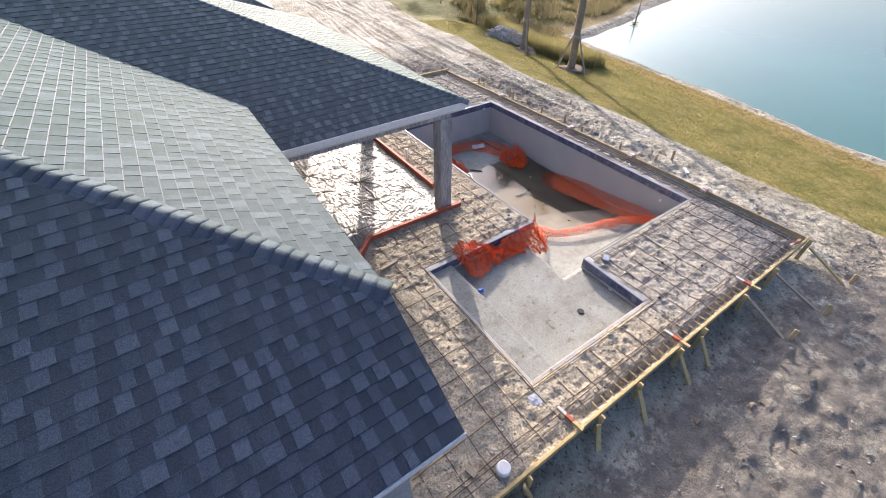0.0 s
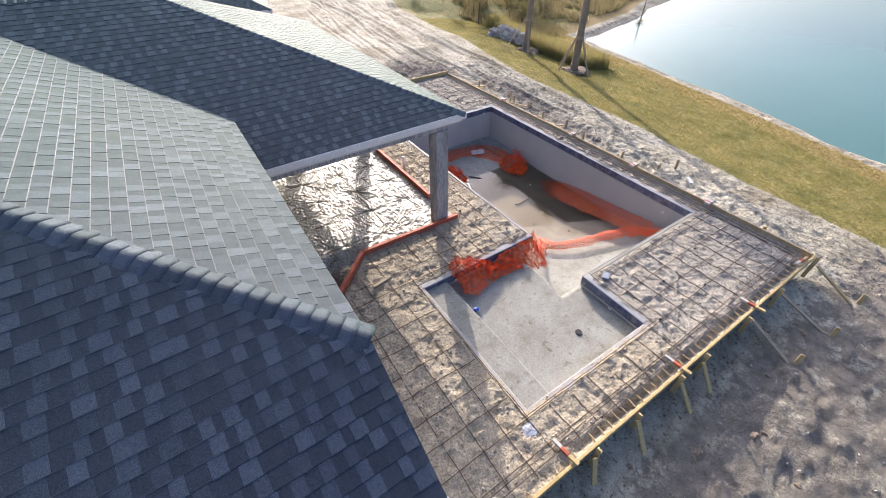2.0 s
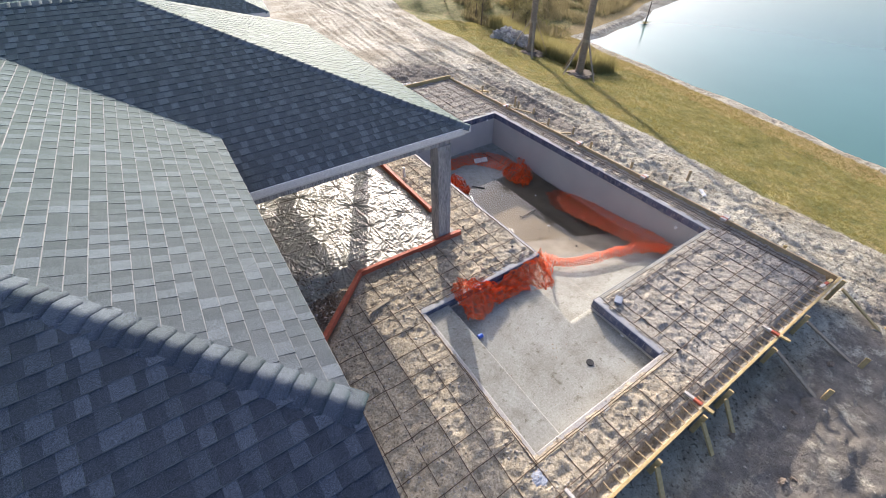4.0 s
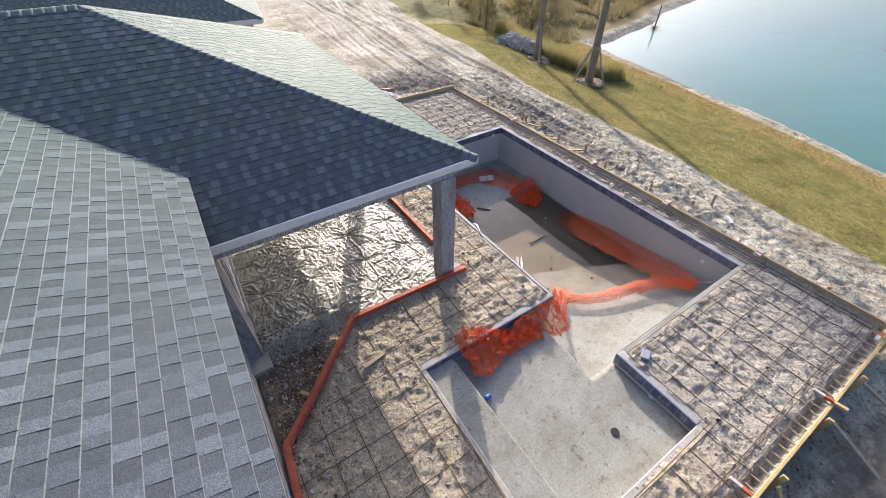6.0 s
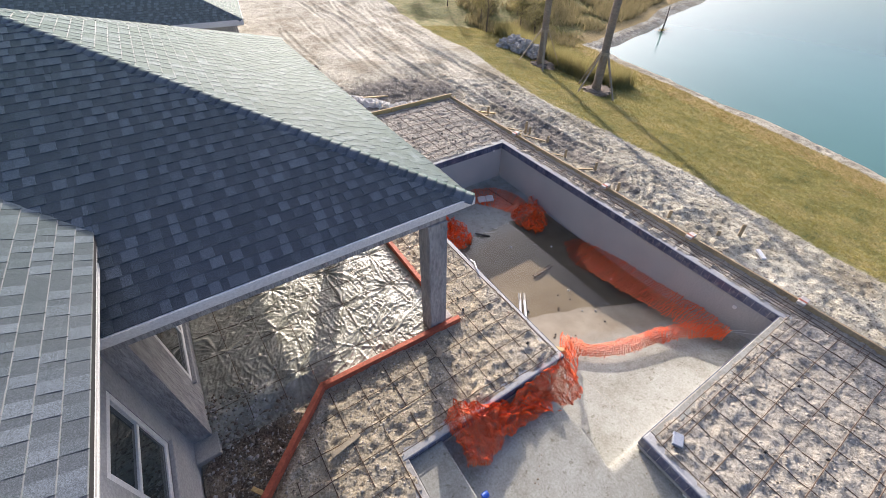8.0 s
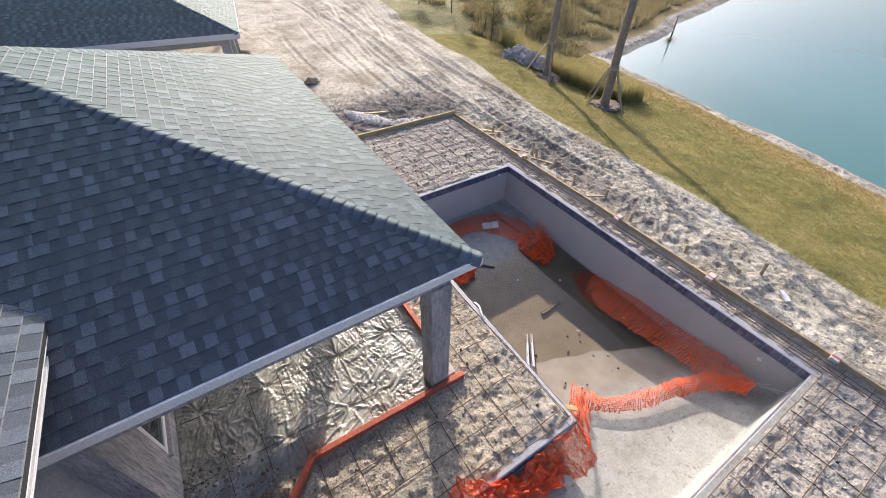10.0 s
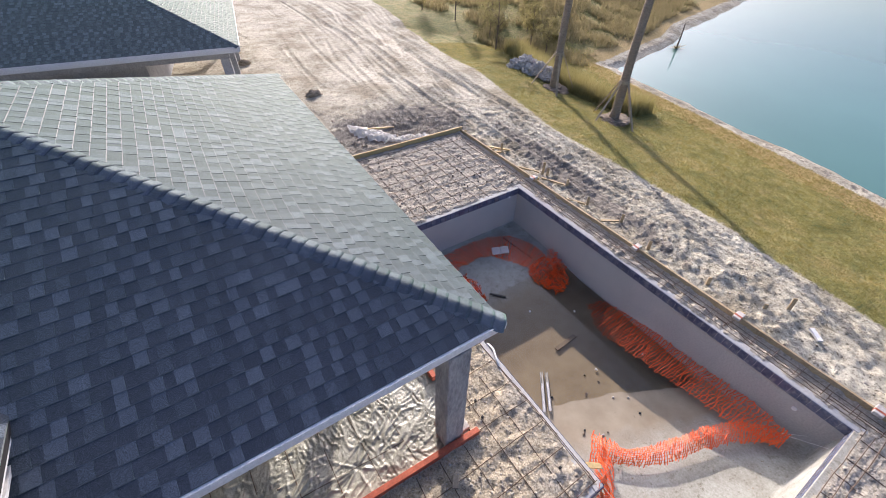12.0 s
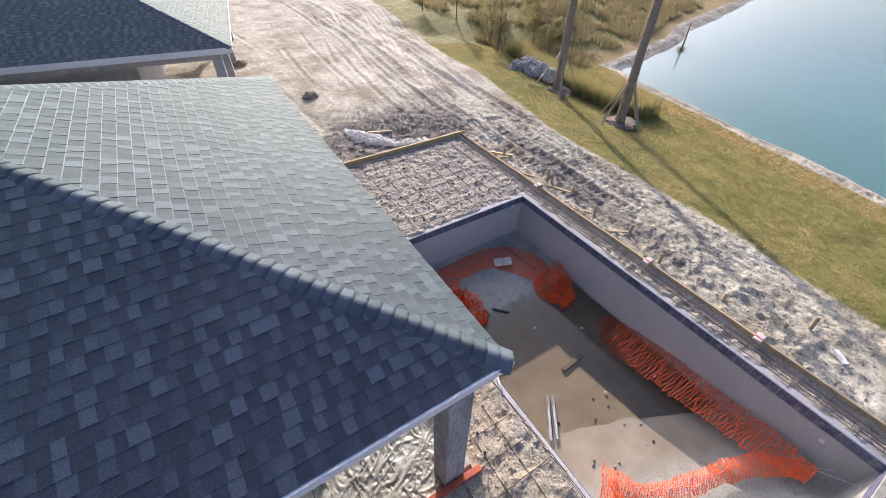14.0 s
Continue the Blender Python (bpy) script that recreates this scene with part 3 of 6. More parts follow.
me = sheet("pool_floor", spaced(SX0, SX1 - 0.8, 0.12)[:-1] + spaced(SX1 - 0.8, SX1, 0.04)[:-1] + spaced(SX1, PX0, 0.02)[:-1] + spaced(PX0, PX0 + 0.6, 0.04)[:-1] + spaced(PX0 + 0.6, PX1, 0.09),
           spaced(SY0, PY0, 0.1)[:-1] + spaced(PY0, PY0 + 0.5, 0.05)[:-1] + spaced(PY0 + 0.5, SY1, 0.1)[:-1] + spaced(SY1, PY1, 0.1), floor_z, in_pool,
           {"silt": lambda x, y: np.clip((-1.20 - floor_z(x, y)) / 0.16, 0, 1) * np.clip((x + 4.1) / 0.3, 0, 1) * np.clip((-1.95 - y + 0.15 * (x + 2)) / 0.9, 0, 1)})
part_mesh("pool_floor", me, M_FLOOR, pool, "pale gunite floor with brown silt in the deep part")
# entry bench along the shelf's house side
part("bench", box(SX0, SX0 + 0.55, SY0, SY1, -0.6, -0.12, 0.02), M_FLOOR, pool, "raised plaster bench of the shelf")
M_PUDDLE, nt, b = material("muddy_rain_water", 0.03)
clear, gloss, film_mix = nt.nodes.new("ShaderNodeBsdfTransparent"), nt.nodes.new("ShaderNodeBsdfGlossy"), nt.nodes.new("ShaderNodeMixShader")
clear.inputs[0].default_value = (0.93, 0.88, 0.80, 1)
gloss.inputs["Roughness"].default_value = 0.03
nt.links.new(node(nt, "ShaderNodeFresnel", IOR=1.45).outputs[0], film_mix.inputs[0])
nt.links.new(clear.outputs[0], film_mix.inputs[1])
nt.links.new(gloss.outputs[0], film_mix.inputs[2])
nt.links.new(film_mix.outputs[0], nt.nodes["Material Output"].inputs[0])
nt.nodes.remove(b)
me = sheet("puddle", spaced(PX0 + 0.01, PX1 - 0.01, 0.5), spaced(-7.5, -2.0, 0.5), lambda x, y: 0 * x - 1.368)
puddle = part_mesh("puddle", me, M_PUDDLE)
puddle.visible_shadow = False
tagged(puddle, "shallow brown rain water standing on the pool floor", "puddle", kind="structure")


# ---- deck ----
DW = 0.015


def edge_gap(x, y):
    """Distance outside the pool's inner edge."""
    a = np.hypot(np.maximum(np.maximum(PX0 - x, x - PX1), 0), np.maximum(np.maximum(PY0 - y, y - PY1), 0))
    b_ = np.hypot(np.maximum(np.maximum(SX0 - x, x - SX1), 0), np.maximum(np.maximum(SY0 - y, y - SY1), 0))
    return np.minimum(a, b_)


def deck_hole(x, y):
    """Pool with its walls, porch slab, and the corner cut by the red boards."""
    w = DW
    pool_ = ((x > PX0 - w) & (x < PX1 + w) & (y > PY0 - w) & (y < PY1 + w)) | ((x > SX0 - w) & (x < SX1 + w) & (y > SY0 - w) & (y < SY1 + w))
    porch = (x < -5.24) & (y > -4.98)
    return pool_ | porch


def low_ground(x, y):
    """Between the slanting red board and the house."""
    d = (y + 4.95) * 0.683 - (x + 7.72) * 0.730
    return np.clip((d + 0.05) / 0.25, 0, 1) * (x < -7.6)


def deck_z(x, y):
    z = 0.0 + 0.022 * fbm(x * 1.1, y * 1.1, 50, 3) + 0.02 * fbm(x * 3, y * 3, 51, 2) + 0.06 * np.clip(fbm(x * 9 + 0.7 * fbm(x * 6, y * 6, 29, 2), y * 11, 53, 3) - 0.05, 0, 0.4) - 0.085 * np.clip(-fbm(x * 7, y * 6, 57, 3) - 0.14, 0, 0.4)
    trench = np.clip(1 - np.abs(y + 10.58) / 0.08, 0, 1) * np.clip((x + 7.3) / 1.2, 0, 1) + np.clip(1 - np.abs(x - 0.47) / 0.15, 0, 1) * np.clip((3.7 - y) / 0.3, 0, 1)
    z = z - 0.11 * np.clip(trench * 1.6, 0, 1)
    z = z - 0.026 * np.clip(vnoise(x * 7.5 + 0.8 * vnoise(x * 13, y * 13, 97), y * 8.5 + 0.8 * vnoise(x * 12, y * 14, 99), 95) * 4 - 0.6, 0, 1)
    # the bed runs out thinly over the pool's concrete rim
    k = np.clip((edge_gap(x, y) - 0.05 + 0.07 * fbm(x * 4, y * 4, 59, 3)) / 0.09, 0, 1)
    z = z * (0.2 + 0.8 * k) - 0.034 * (1 - k)
    return z - 0.16 * low_ground(x, y)


rx = spaced(DECK[0], SX0 - DW, 0.034)[:-1] + spaced(SX0 - DW, -5.24, 0.034)[:-1] + spaced(-5.24, PX0 - DW, 0.034)[:-1] + spaced(PX0 - DW, SX1 + DW, 0.05)[:-1] + spaced(SX1 + DW, DW, 0.034)[:-1] + spaced(DW, DECK[1], 0.05)
ry = spaced(DECK[2], SY0 - DW, 0.034)[:-1] + spaced(SY0 - DW, PY0 - DW, 0.034)[:-1] + spaced(PY0 - DW, SY1 + DW, 0.034)[:-1] + spaced(SY1 + DW, -4.98, 0.034)[:-1] + spaced(-4.98, DW, 0.034)[:-1] + spaced(DW, DECK[3], 0.034)
me = sheet("deck_bed", rx, ry, deck_z, lambda x, y: ~deck_hole(x, y),
           {"soil": lambda x, y: low_ground(x, y) * np.clip(0.8 + fbm(x * 3, y * 3, 62, 3), 0, 1), "dry": lambda x, y: np.clip((x + 4.6) / 0.8 + 1.2 * np.clip(1 - edge_gap(x, y) / 0.16, 0, 1) + 1.5 * fbm(x, y, 58, 3), 0, 1)})
tagged(part_mesh("deck_bed", me, M_DECK), "trodden sand bed of the pool deck under steel mesh", "sand bed", kind="structure")


PINS = [(-7.86, -2.36), (-6.79, -2.5), (-6.81, -3.49), (-8.02, -3.42), (-6.97, -4.48), (-9.04, -3.29), (-5.8, -2.45), (-5.8, -3.5), (-7.95, -4.45), (-6.85, -1.4), (-7.9, -1.3), (-5.8, -1.4), (-6.8, -0.3), (-5.8, -0.3)]


def film_z(x, y):
    wx, wy = x + 0.10 * vnoise(x * 4, y * 4, 3), y + 0.10 * vnoise(x * 4 + 5, y * 4, 4)
    r = 0
    for k, (f, h, a) in enumerate(((11.0, 0.034, 0.5), (14.0, 0.032, 1.8), (17.0, 0.029, 2.7), (21.0, 0.024, 1.2), (26.0, 0.017, 2.2))):
        u, v = wx * math.cos(a) + wy * math.sin(a), wy * math.cos(a) - wx * math.sin(a)
        n = np.abs(vnoise(u * f * 0.3, v * f * 1.35, 61 + 7 * k))
        m_ = np.clip(vnoise(u * 1.5, v * 1.5, 90 + k) * 3 + 0.7, 0, 1)
        r = np.maximum(r, h * m_ * np.clip(1 - n * 5.5, 0, 1))
    # puckers that run out from the points where the film is pinned
    for k, (cx, cy) in enumerate(PINS):
        dx, dy = x - cx, y - cy
        d = np.hypot(dx, dy) + 1e-6
        a = np.arctan2(dy, dx) + 0.25 * vnoise(x * 2.5, y * 2.5, 70 + k)
        n = np.abs(vnoise(np.cos(a) * 3.2 + 5 * k, np.sin(a) * 3.2 + d * 0.25, 75 + k))
        reach = np.exp(-(d / 0.34) ** 2)
        r = r * (1 - 0.7 * reach) + 0.036 * reach * np.clip(1 - n * 6.5, 0, 1) * np.clip(d / 0.12, 0, 1) - 0.03 * np.exp(-(d / 0.06) ** 2)
    return -0.05 + r + 0.04 * fbm(x * 0.8, y * 0.8, 60) - 0.17 * np.clip((-4.55 - y) / 0.35, 0, 1) * np.clip((-7.5 - x) / 0.3, 0, 1)


me = sheet("vapour_barrier", spaced(-9.36, -5.25, 0.016), spaced(-4.97, -1.0, 0.016)[:-1] + spaced(-1.0, 1.0, 0.025)[:-1] + spaced(1.0, 2.0, 0.05)[:-1] + spaced(2.0, 4.4, 0.1), film_z)
tagged(part_mesh("vapour_barrier", me, M_FILM), "crumpled silvery plastic film laid over the porch ground", "plastic film", kind="structure")

# ---- house ----
PITCH = 0.42
CS = 1 / math.sqrt(1 + PITCH * PITCH)
house = thing("house", "single-storey house with grey stucco walls and dark shingle roof", "house")


def clip(poly, a, b_, c):
    """Keeps the part of a convex polygon where a*u + b*v <= c."""
    out = []
    for (u0, v0), (u1, v1) in zip(poly, poly[1:] + poly[:1]):
        d0, d1 = a * u0 + b_ * v0 - c, a * u1 + b_ * v1 - c
        if d0 <= 0:
            out.append((u0, v0))
        if d0 * d1 < 0:
            k = d0 / (d0 - d1)
            out.append((u0 + k * (u1 - u0), v0 + k * (v1 - v0)))
    return out


def inside(poly, piece):
    for (u0, v0), (u1, v1) in zip(poly, poly[1:] + poly[:1]):
        a, b_ = v1 - v0, -(u1 - u0)
        piece = clip(piece, a, b_, a * u0 + b_ * v0)
        if len(piece) < 3:
            return []
    return piece


EXPOSURE = 0.143


def shingle_pieces(plan, eave, rng):
    """Tabs that cover a convex plan polygon (counter-clockwise). eave: a point on the eave, the plan direction along it and the one up the slope."""
    (ox, oy, oz), (ux, uy), (vx, vy) = eave
    uv = [((x - ox) * ux + (y - oy) * uy, ((x - ox) * vx + (y - oy) * vy) / CS) for x, y in plan]
    area = sum(p[0] * q[1] - q[0] * p[1] for p, q in zip(uv, uv[1:] + uv[:1]))
    if area < 0:
        uv = uv[::-1]
    u0, u1 = min(p[0] for p in uv), max(p[0] for p in uv)
    v1 = max(p[1] for p in uv)
    pieces = []

    def put(u, v, h):
        d = v * CS
        return (ox + ux * u + vx * d - vx * h * PITCH * CS, oy + uy * u + vy * d - vy * h * PITCH * CS, oz + d * PITCH + h * CS)
    k = 0
    while k * EXPOSURE < v1:
        v = k * EXPOSURE
        u = u0 - rng.random() * 0.3
        high = rng.random() < 0.5
        while u < u1:
            w = rng.uniform(0.085, 0.15) if high else rng.uniform(0.075, 0.17)
            rect = [(u, v), (u + w - 0.0006, v), (u + w - 0.0006, v + EXPOSURE), (u, v + EXPOSURE)]
            poly = inside(uv, rect)
            if len(poly) > 2:
                t = (0.0115 if high else 0.0068) * rng.uniform(0.92, 1.1)
                if len(poly) == 4 and all(min(math.dist(a, c) for c in rect) < 1e-6 for a in poly):
                    # whole tab with a worn, rounded butt edge
                    (ua, va), (ub, vb) = rect[0], rect[2]
                    top = [put(ua, va, t - 0.003), put(ub, va, t - 0.003), put(ub, va + 0.007, t), put(ub, vb, 0.3 * t), put(ua, vb, 0.3 * t), put(ua, va + 0.007, t)]
                    low = [put(ua, va, -0.004), put(ub, va, -0.004), put(ub, vb, -0.004), put(ua, vb, -0.004)]
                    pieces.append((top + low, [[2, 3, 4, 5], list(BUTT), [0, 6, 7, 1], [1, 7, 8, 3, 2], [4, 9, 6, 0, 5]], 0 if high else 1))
                else:
                    top = [put(a, c, t * (1 - 0.7 * (c - v) / EXPOSURE) + 0.001) for a, c in poly]
                    low = [put(a, c, -0.004) for a, c in poly]
                    n = len(poly)
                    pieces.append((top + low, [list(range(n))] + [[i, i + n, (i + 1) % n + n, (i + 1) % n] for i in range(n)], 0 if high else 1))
            u += w
            high = not high if rng.random() < 0.9 else high
        k += 1
    return pieces


BUTT = [0, 1, 2, 5]     # the rounded edge of a whole tab


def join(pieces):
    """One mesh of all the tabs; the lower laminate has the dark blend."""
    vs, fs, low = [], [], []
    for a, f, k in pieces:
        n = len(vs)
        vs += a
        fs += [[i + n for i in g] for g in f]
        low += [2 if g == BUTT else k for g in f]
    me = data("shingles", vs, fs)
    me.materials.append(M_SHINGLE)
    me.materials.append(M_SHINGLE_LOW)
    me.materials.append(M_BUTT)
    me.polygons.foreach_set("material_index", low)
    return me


def slope_board(plan, zf, name="roof_deck"):
    """The boards under the shingles, 3 cm below them."""
    n = len(plan)
    vs = [(x, y, zf(x, y) - 0.006) for x, y in plan] + [(x, y, zf(x, y) - 0.05) for x, y in plan]
    fs = [list(range(n)), list(range(2 * n - 1, n - 1, -1))] + [[i, i + n, (i + 1) % n + n, (i + 1) % n] for i in range(n)]
    return part_mesh(name, data(name, vs, fs), M_FELT, roof)


# eaves: porch east, south, north; main east; main south
PE, PS, PN, PZ = -5.0, -4.98, 4.6, 2.67
ME, MZ = -9.22, 3.13
MS, SZ = -10.6, 2.58
RIDGE_Y = (PS + PN) / 2
RIDGE_X = PE - (PN - PS) / 2
VAL_Y = PS + (MZ - PZ) / PITCH
HIP_Y = MS + (MZ - SZ) / PITCH
WEST = -17.0
roof = part("roof", box(-9.6, -9.5, 1.0, 1.1, 2.9, 3.0), M_SOFFIT, house, "dark charcoal laminated asphalt shingle roof")
z_pe = lambda x, y: PZ + PITCH * (PE - x)
z_ps = lambda x, y: PZ + PITCH * (y - PS)
z_pn = lambda x, y: PZ + PITCH * (PN - y)
z_me = lambda x, y: MZ + PITCH * (ME - x)
z_ms = lambda x, y: SZ + PITCH * (y - MS)
vx_ridge = ME - (RIDGE_Y - VAL_Y)
plan_pe = [(PE, PS), (PE, PN), (RIDGE_X, RIDGE_Y)]
plan_ps = [(PE, PS), (ME, PS + PE - ME), (ME, PS)]
plan_ps3 = [(ME, PS + PE - ME), (RIDGE_X, RIDGE_Y), (vx_ridge, RIDGE_Y), (ME, VAL_Y)]
plan_ps2 = [(ME, PS), (ME, VAL_Y), (-9.62, VAL_Y), (-9.62, PS)]
plan_pn = [(PE, PN), (-16, PN), (-16, RIDGE_Y), (RIDGE_X, RIDGE_Y)]
plan_me = [(ME, HIP_Y), (ME, VAL_Y), (WEST, VAL_Y + ME - WEST), (WEST, HIP_Y + ME - WEST)]
plan_ms = [(ME - 0.04, MS), (ME, HIP_Y), (WEST, HIP_Y + ME - WEST), (WEST, MS)]
plan_mw = [(WEST, MS), (WEST, HIP_Y + ME - WEST), (WEST, VAL_Y + ME - WEST), (WEST - 3, 8), (WEST - 6, MS)]
for pl, zf in ((plan_pe, z_pe), (plan_ps, z_ps), (plan_ps2, z_ps), (plan_ps3, z_ps), (plan_pn, z_pn), (plan_me, z_me), (plan_ms, z_ms),
               (plan_mw, lambda x, y: z_me(WEST, 0) - 0.3 * (WEST - x))):
    slope_board(pl, zf)
rng = random.Random(7)
tabs = shingle_pieces(plan_pe, ((PE, PS, PZ), (0, 1), (-1, 0)), rng)
tabs += shingle_pieces(plan_ps, ((PE, PS, PZ), (-1, 0), (0, 1)), rng)
tabs += shingle_pieces(plan_ps2, ((ME, PS, PZ), (-1, 0), (0, 1)), rng)
tabs += shingle_pieces(plan_ps3, ((PE, PS, PZ), (-1, 0), (0, 1)), rng)
tabs += shingle_pieces(plan_me, ((ME, HIP_Y, MZ), (0, 1), (-1, 0)), rng)
south = shingle_pieces(plan_ms, ((ME, MS, SZ), (-1, 0), (0, 1)), rng)
north = shingle_pieces(plan_pn, ((PE, PN, PZ), (-1, 0), (0, -1)), rng)
near = [p for p in south if p[0][0][1] < -9.55 and p[0][0][0] > -11.0][:300]
ids = {id(p) for p in near}
ob = part_mesh("shingles", join(tabs + north + [p for p in south if id(p) not in ids]), M_SHINGLE, roof)
ob["kind"] = "stuff"


def hip_caps(p, q, zl):
    """Folded cap shingles that climb a hip from p to q."""
    p, q = Vector(p), Vector(q)
    d = (q - p).normalized()
    side = d.cross(Vector((0, 0, 1))).normalized()
    up = side.cross(d).normalized()
    vs, fs = [], []
    e, w, n = 0.175, 0.15, 4
    for row, (s, lift) in enumerate(((0.0, 0.011), (0.05, 0.010), (e, 0.003))):
        for k in range(-n, n + 1):
            a = k / n
            taper = 1.0 if row else 0.93
            drop = zl * w * abs(a) ** 1.15
            vs.append(tuple(side * (a * w * taper) + up * (lift + 0.006 - drop) + d * s))
    m = 2 * n + 1
    for r in range(2):
        for k in range(m - 1):
            fs.append([r * m + k, r * m + k + 1, (r + 1) * m + k + 1, (r + 1) * m + k])
    base = len(vs)
    for k in range(m):
        v = Vector(vs[k])
        vs.append(tuple(v - up * 0.012))
    for k in range(m - 1):
        fs.append([k, base + k, base + k + 1, k + 1])
    me = data("hip_cap", vs, fs)
    me.materials.append(M_SHINGLE_ONE)
    me.polygons.foreach_set("use_smooth", [True] * (2 * (m - 1)) + [False] * (m - 1))
    n = int((q - p).length / EXPOSURE)
    for k in range(n):
        ob = part_mesh("hip_cap", me, M_SHINGLE_ONE, roof)
        ob.location = p + d * (k * EXPOSURE)


HIP_FOLD = 0.40
hip_caps((PE + 0.02, PS - 0.02, PZ), (RIDGE_X, RIDGE_Y, z_pe(RIDGE_X, 0)), HIP_FOLD)
hip_caps((PE + 0.02, PN + 0.02, PZ), (RIDGE_X, RIDGE_Y, z_pe(RIDGE_X, 0)), HIP_FOLD)
hip_caps((ME + 0.02, HIP_Y - 0.02, MZ), (WEST, HIP_Y + ME - WEST, z_me(WEST, 0)), HIP_FOLD)
hip_caps((RIDGE_X, RIDGE_Y, z_pe(RIDGE_X, 0)), (vx_ridge, RIDGE_Y, z_pe(RIDGE_X, 0)), HIP_FOLD)


def fascia(p, q, z, out, name="fascia", h=0.115, lip=1.0):
    """A white formed metal edge under an eave from p to q; out: the plan direction away from the house."""
    prof = [(0.0, 0.004), (0.03, 0.004), (0.035, -0.03), (0.03, -0.035), (0.028, -h), (-0.03, -h), (-0.03, -0.02)]
    vs = []
    for x, y in (p, q):
        vs += [(x + out[0] * a * lip, y + out[1] * a * lip, z + c) for a, c in prof]
    n = len(prof)
    fs = [[i, (i + 1) % n, (i + 1) % n + n, i + n] for i in range(n)] + [list(range(n)), list(range(2 * n - 1, n - 1, -1))]
    return part_mesh(name, data(name, vs, fs), M_WHITE, house, "white metal eave trim")


fascia((PE + 0.03, PS), (-9.62, PS), PZ - 0.008, (0, -1))
fascia((PE - 0.025, PS), (PE - 0.025, PN), PZ - 0.014, (1, 0), lip=0.4)
fascia((PE + 0.03, PN), (-14, PN), PZ - 0.008, (0, 1))
fascia((ME - 0.012, VAL_Y + 0.05), (ME - 0.012, HIP_Y), MZ - 0.014, (1, 0), h=0.06, lip=0.2)
fascia((ME - 0.03, MS), (WEST, MS), SZ - 0.010, (0, -1), h=0.07, lip=0.5)
part("soffit", box(-9.4, PE - 0.05, PS + 0.04, PN - 0.05, 2.48, 2.51), M_SOFFIT, house, "pale grey flat soffit")
part("soffit", box(-9.62, ME - 0.03, HIP_Y, VAL_Y, 2.96, 2.99), M_SOFFIT, house)
part("soffit", box(WEST, ME - 0.06, MS + 0.04, -10.1, 2.42, 2.45), M_SOFFIT, house)
part("porch_beam", box(-9.4, -5.4, -4.93, -4.65, 2.39, 2.48, 0.01), M_STONE, house, "rough grey plastered porch beam")
part("porch_beam", box(-5.7, -5.4, -4.65, 4.3, 2.38, 2.48, 0.01), M_STONE, house)
for y in (-4.95, -0.47, 4.0):
    part("column", box(-5.71, -5.39, y, y + 0.31, -0.1, 2.39, 0.012), M_STONE, house, "square rough grey plastered porch column")
part("column_base", box(-5.68, -5.22, -4.9, -4.60, -0.08, 0.03, 0.01), M_CONCRETE, house)


def wall_with_openings(name, x0, x1, ya_, yb_, z0, z1, holes, mat):
    """A wall along y with one opening (y0, y1, z0, z1) through it."""
    a, c, e, g = holes
    vs = []
    for x in (x0, x1):
        vs += [(x, ya_, z0), (x, yb_, z0), (x, yb_, z1), (x, ya_, z1), (x, a, e), (x, c, e), (x, c, g), (x, a, g)]
    fs = []
    for k in range(4):
        n = (k + 1) % 4
        fs += [[k, 4 + k, 4 + n, n], [8 + k, 8 + n, 12 + n, 12 + k], [k, n, 8 + n, 8 + k], [4 + k, 12 + k, 12 + n, 4 + n]]
    me = data(name, vs, fs)
    bm = bmesh.new()
    bm.from_mesh(me)
    bmesh.ops.recalc_face_normals(bm, faces=bm.faces)
    return part(name, bm, mat, house)


part("footing", box(-9.70, -9.30, -5.05, -4.69, -0.6, -0.10, 0.01), M_CONCRETE, house)
WIN = (-6.05, -5.09, 0.76, 2.10)
DOOR = (-4.0, -2.1, 0.34, 2.1)
wall_with_openings("wall", -9.82, -9.62, -9.2, -4.72, -0.6, 2.97, WIN, M_STUCCO)
part("wall", box(-9.82, -9.62, -10.1, -9.2, -0.6, 2.45), M_STUCCO, house)
wall_with_openings("wall", -9.62, -9.37, -4.72, 4.3, -0.6, 2.45, DOOR, M_STONE)
part("wall", box(-17, -9.62, -10.1, -9.9, -1.2, 2.45), M_STUCCO, house)


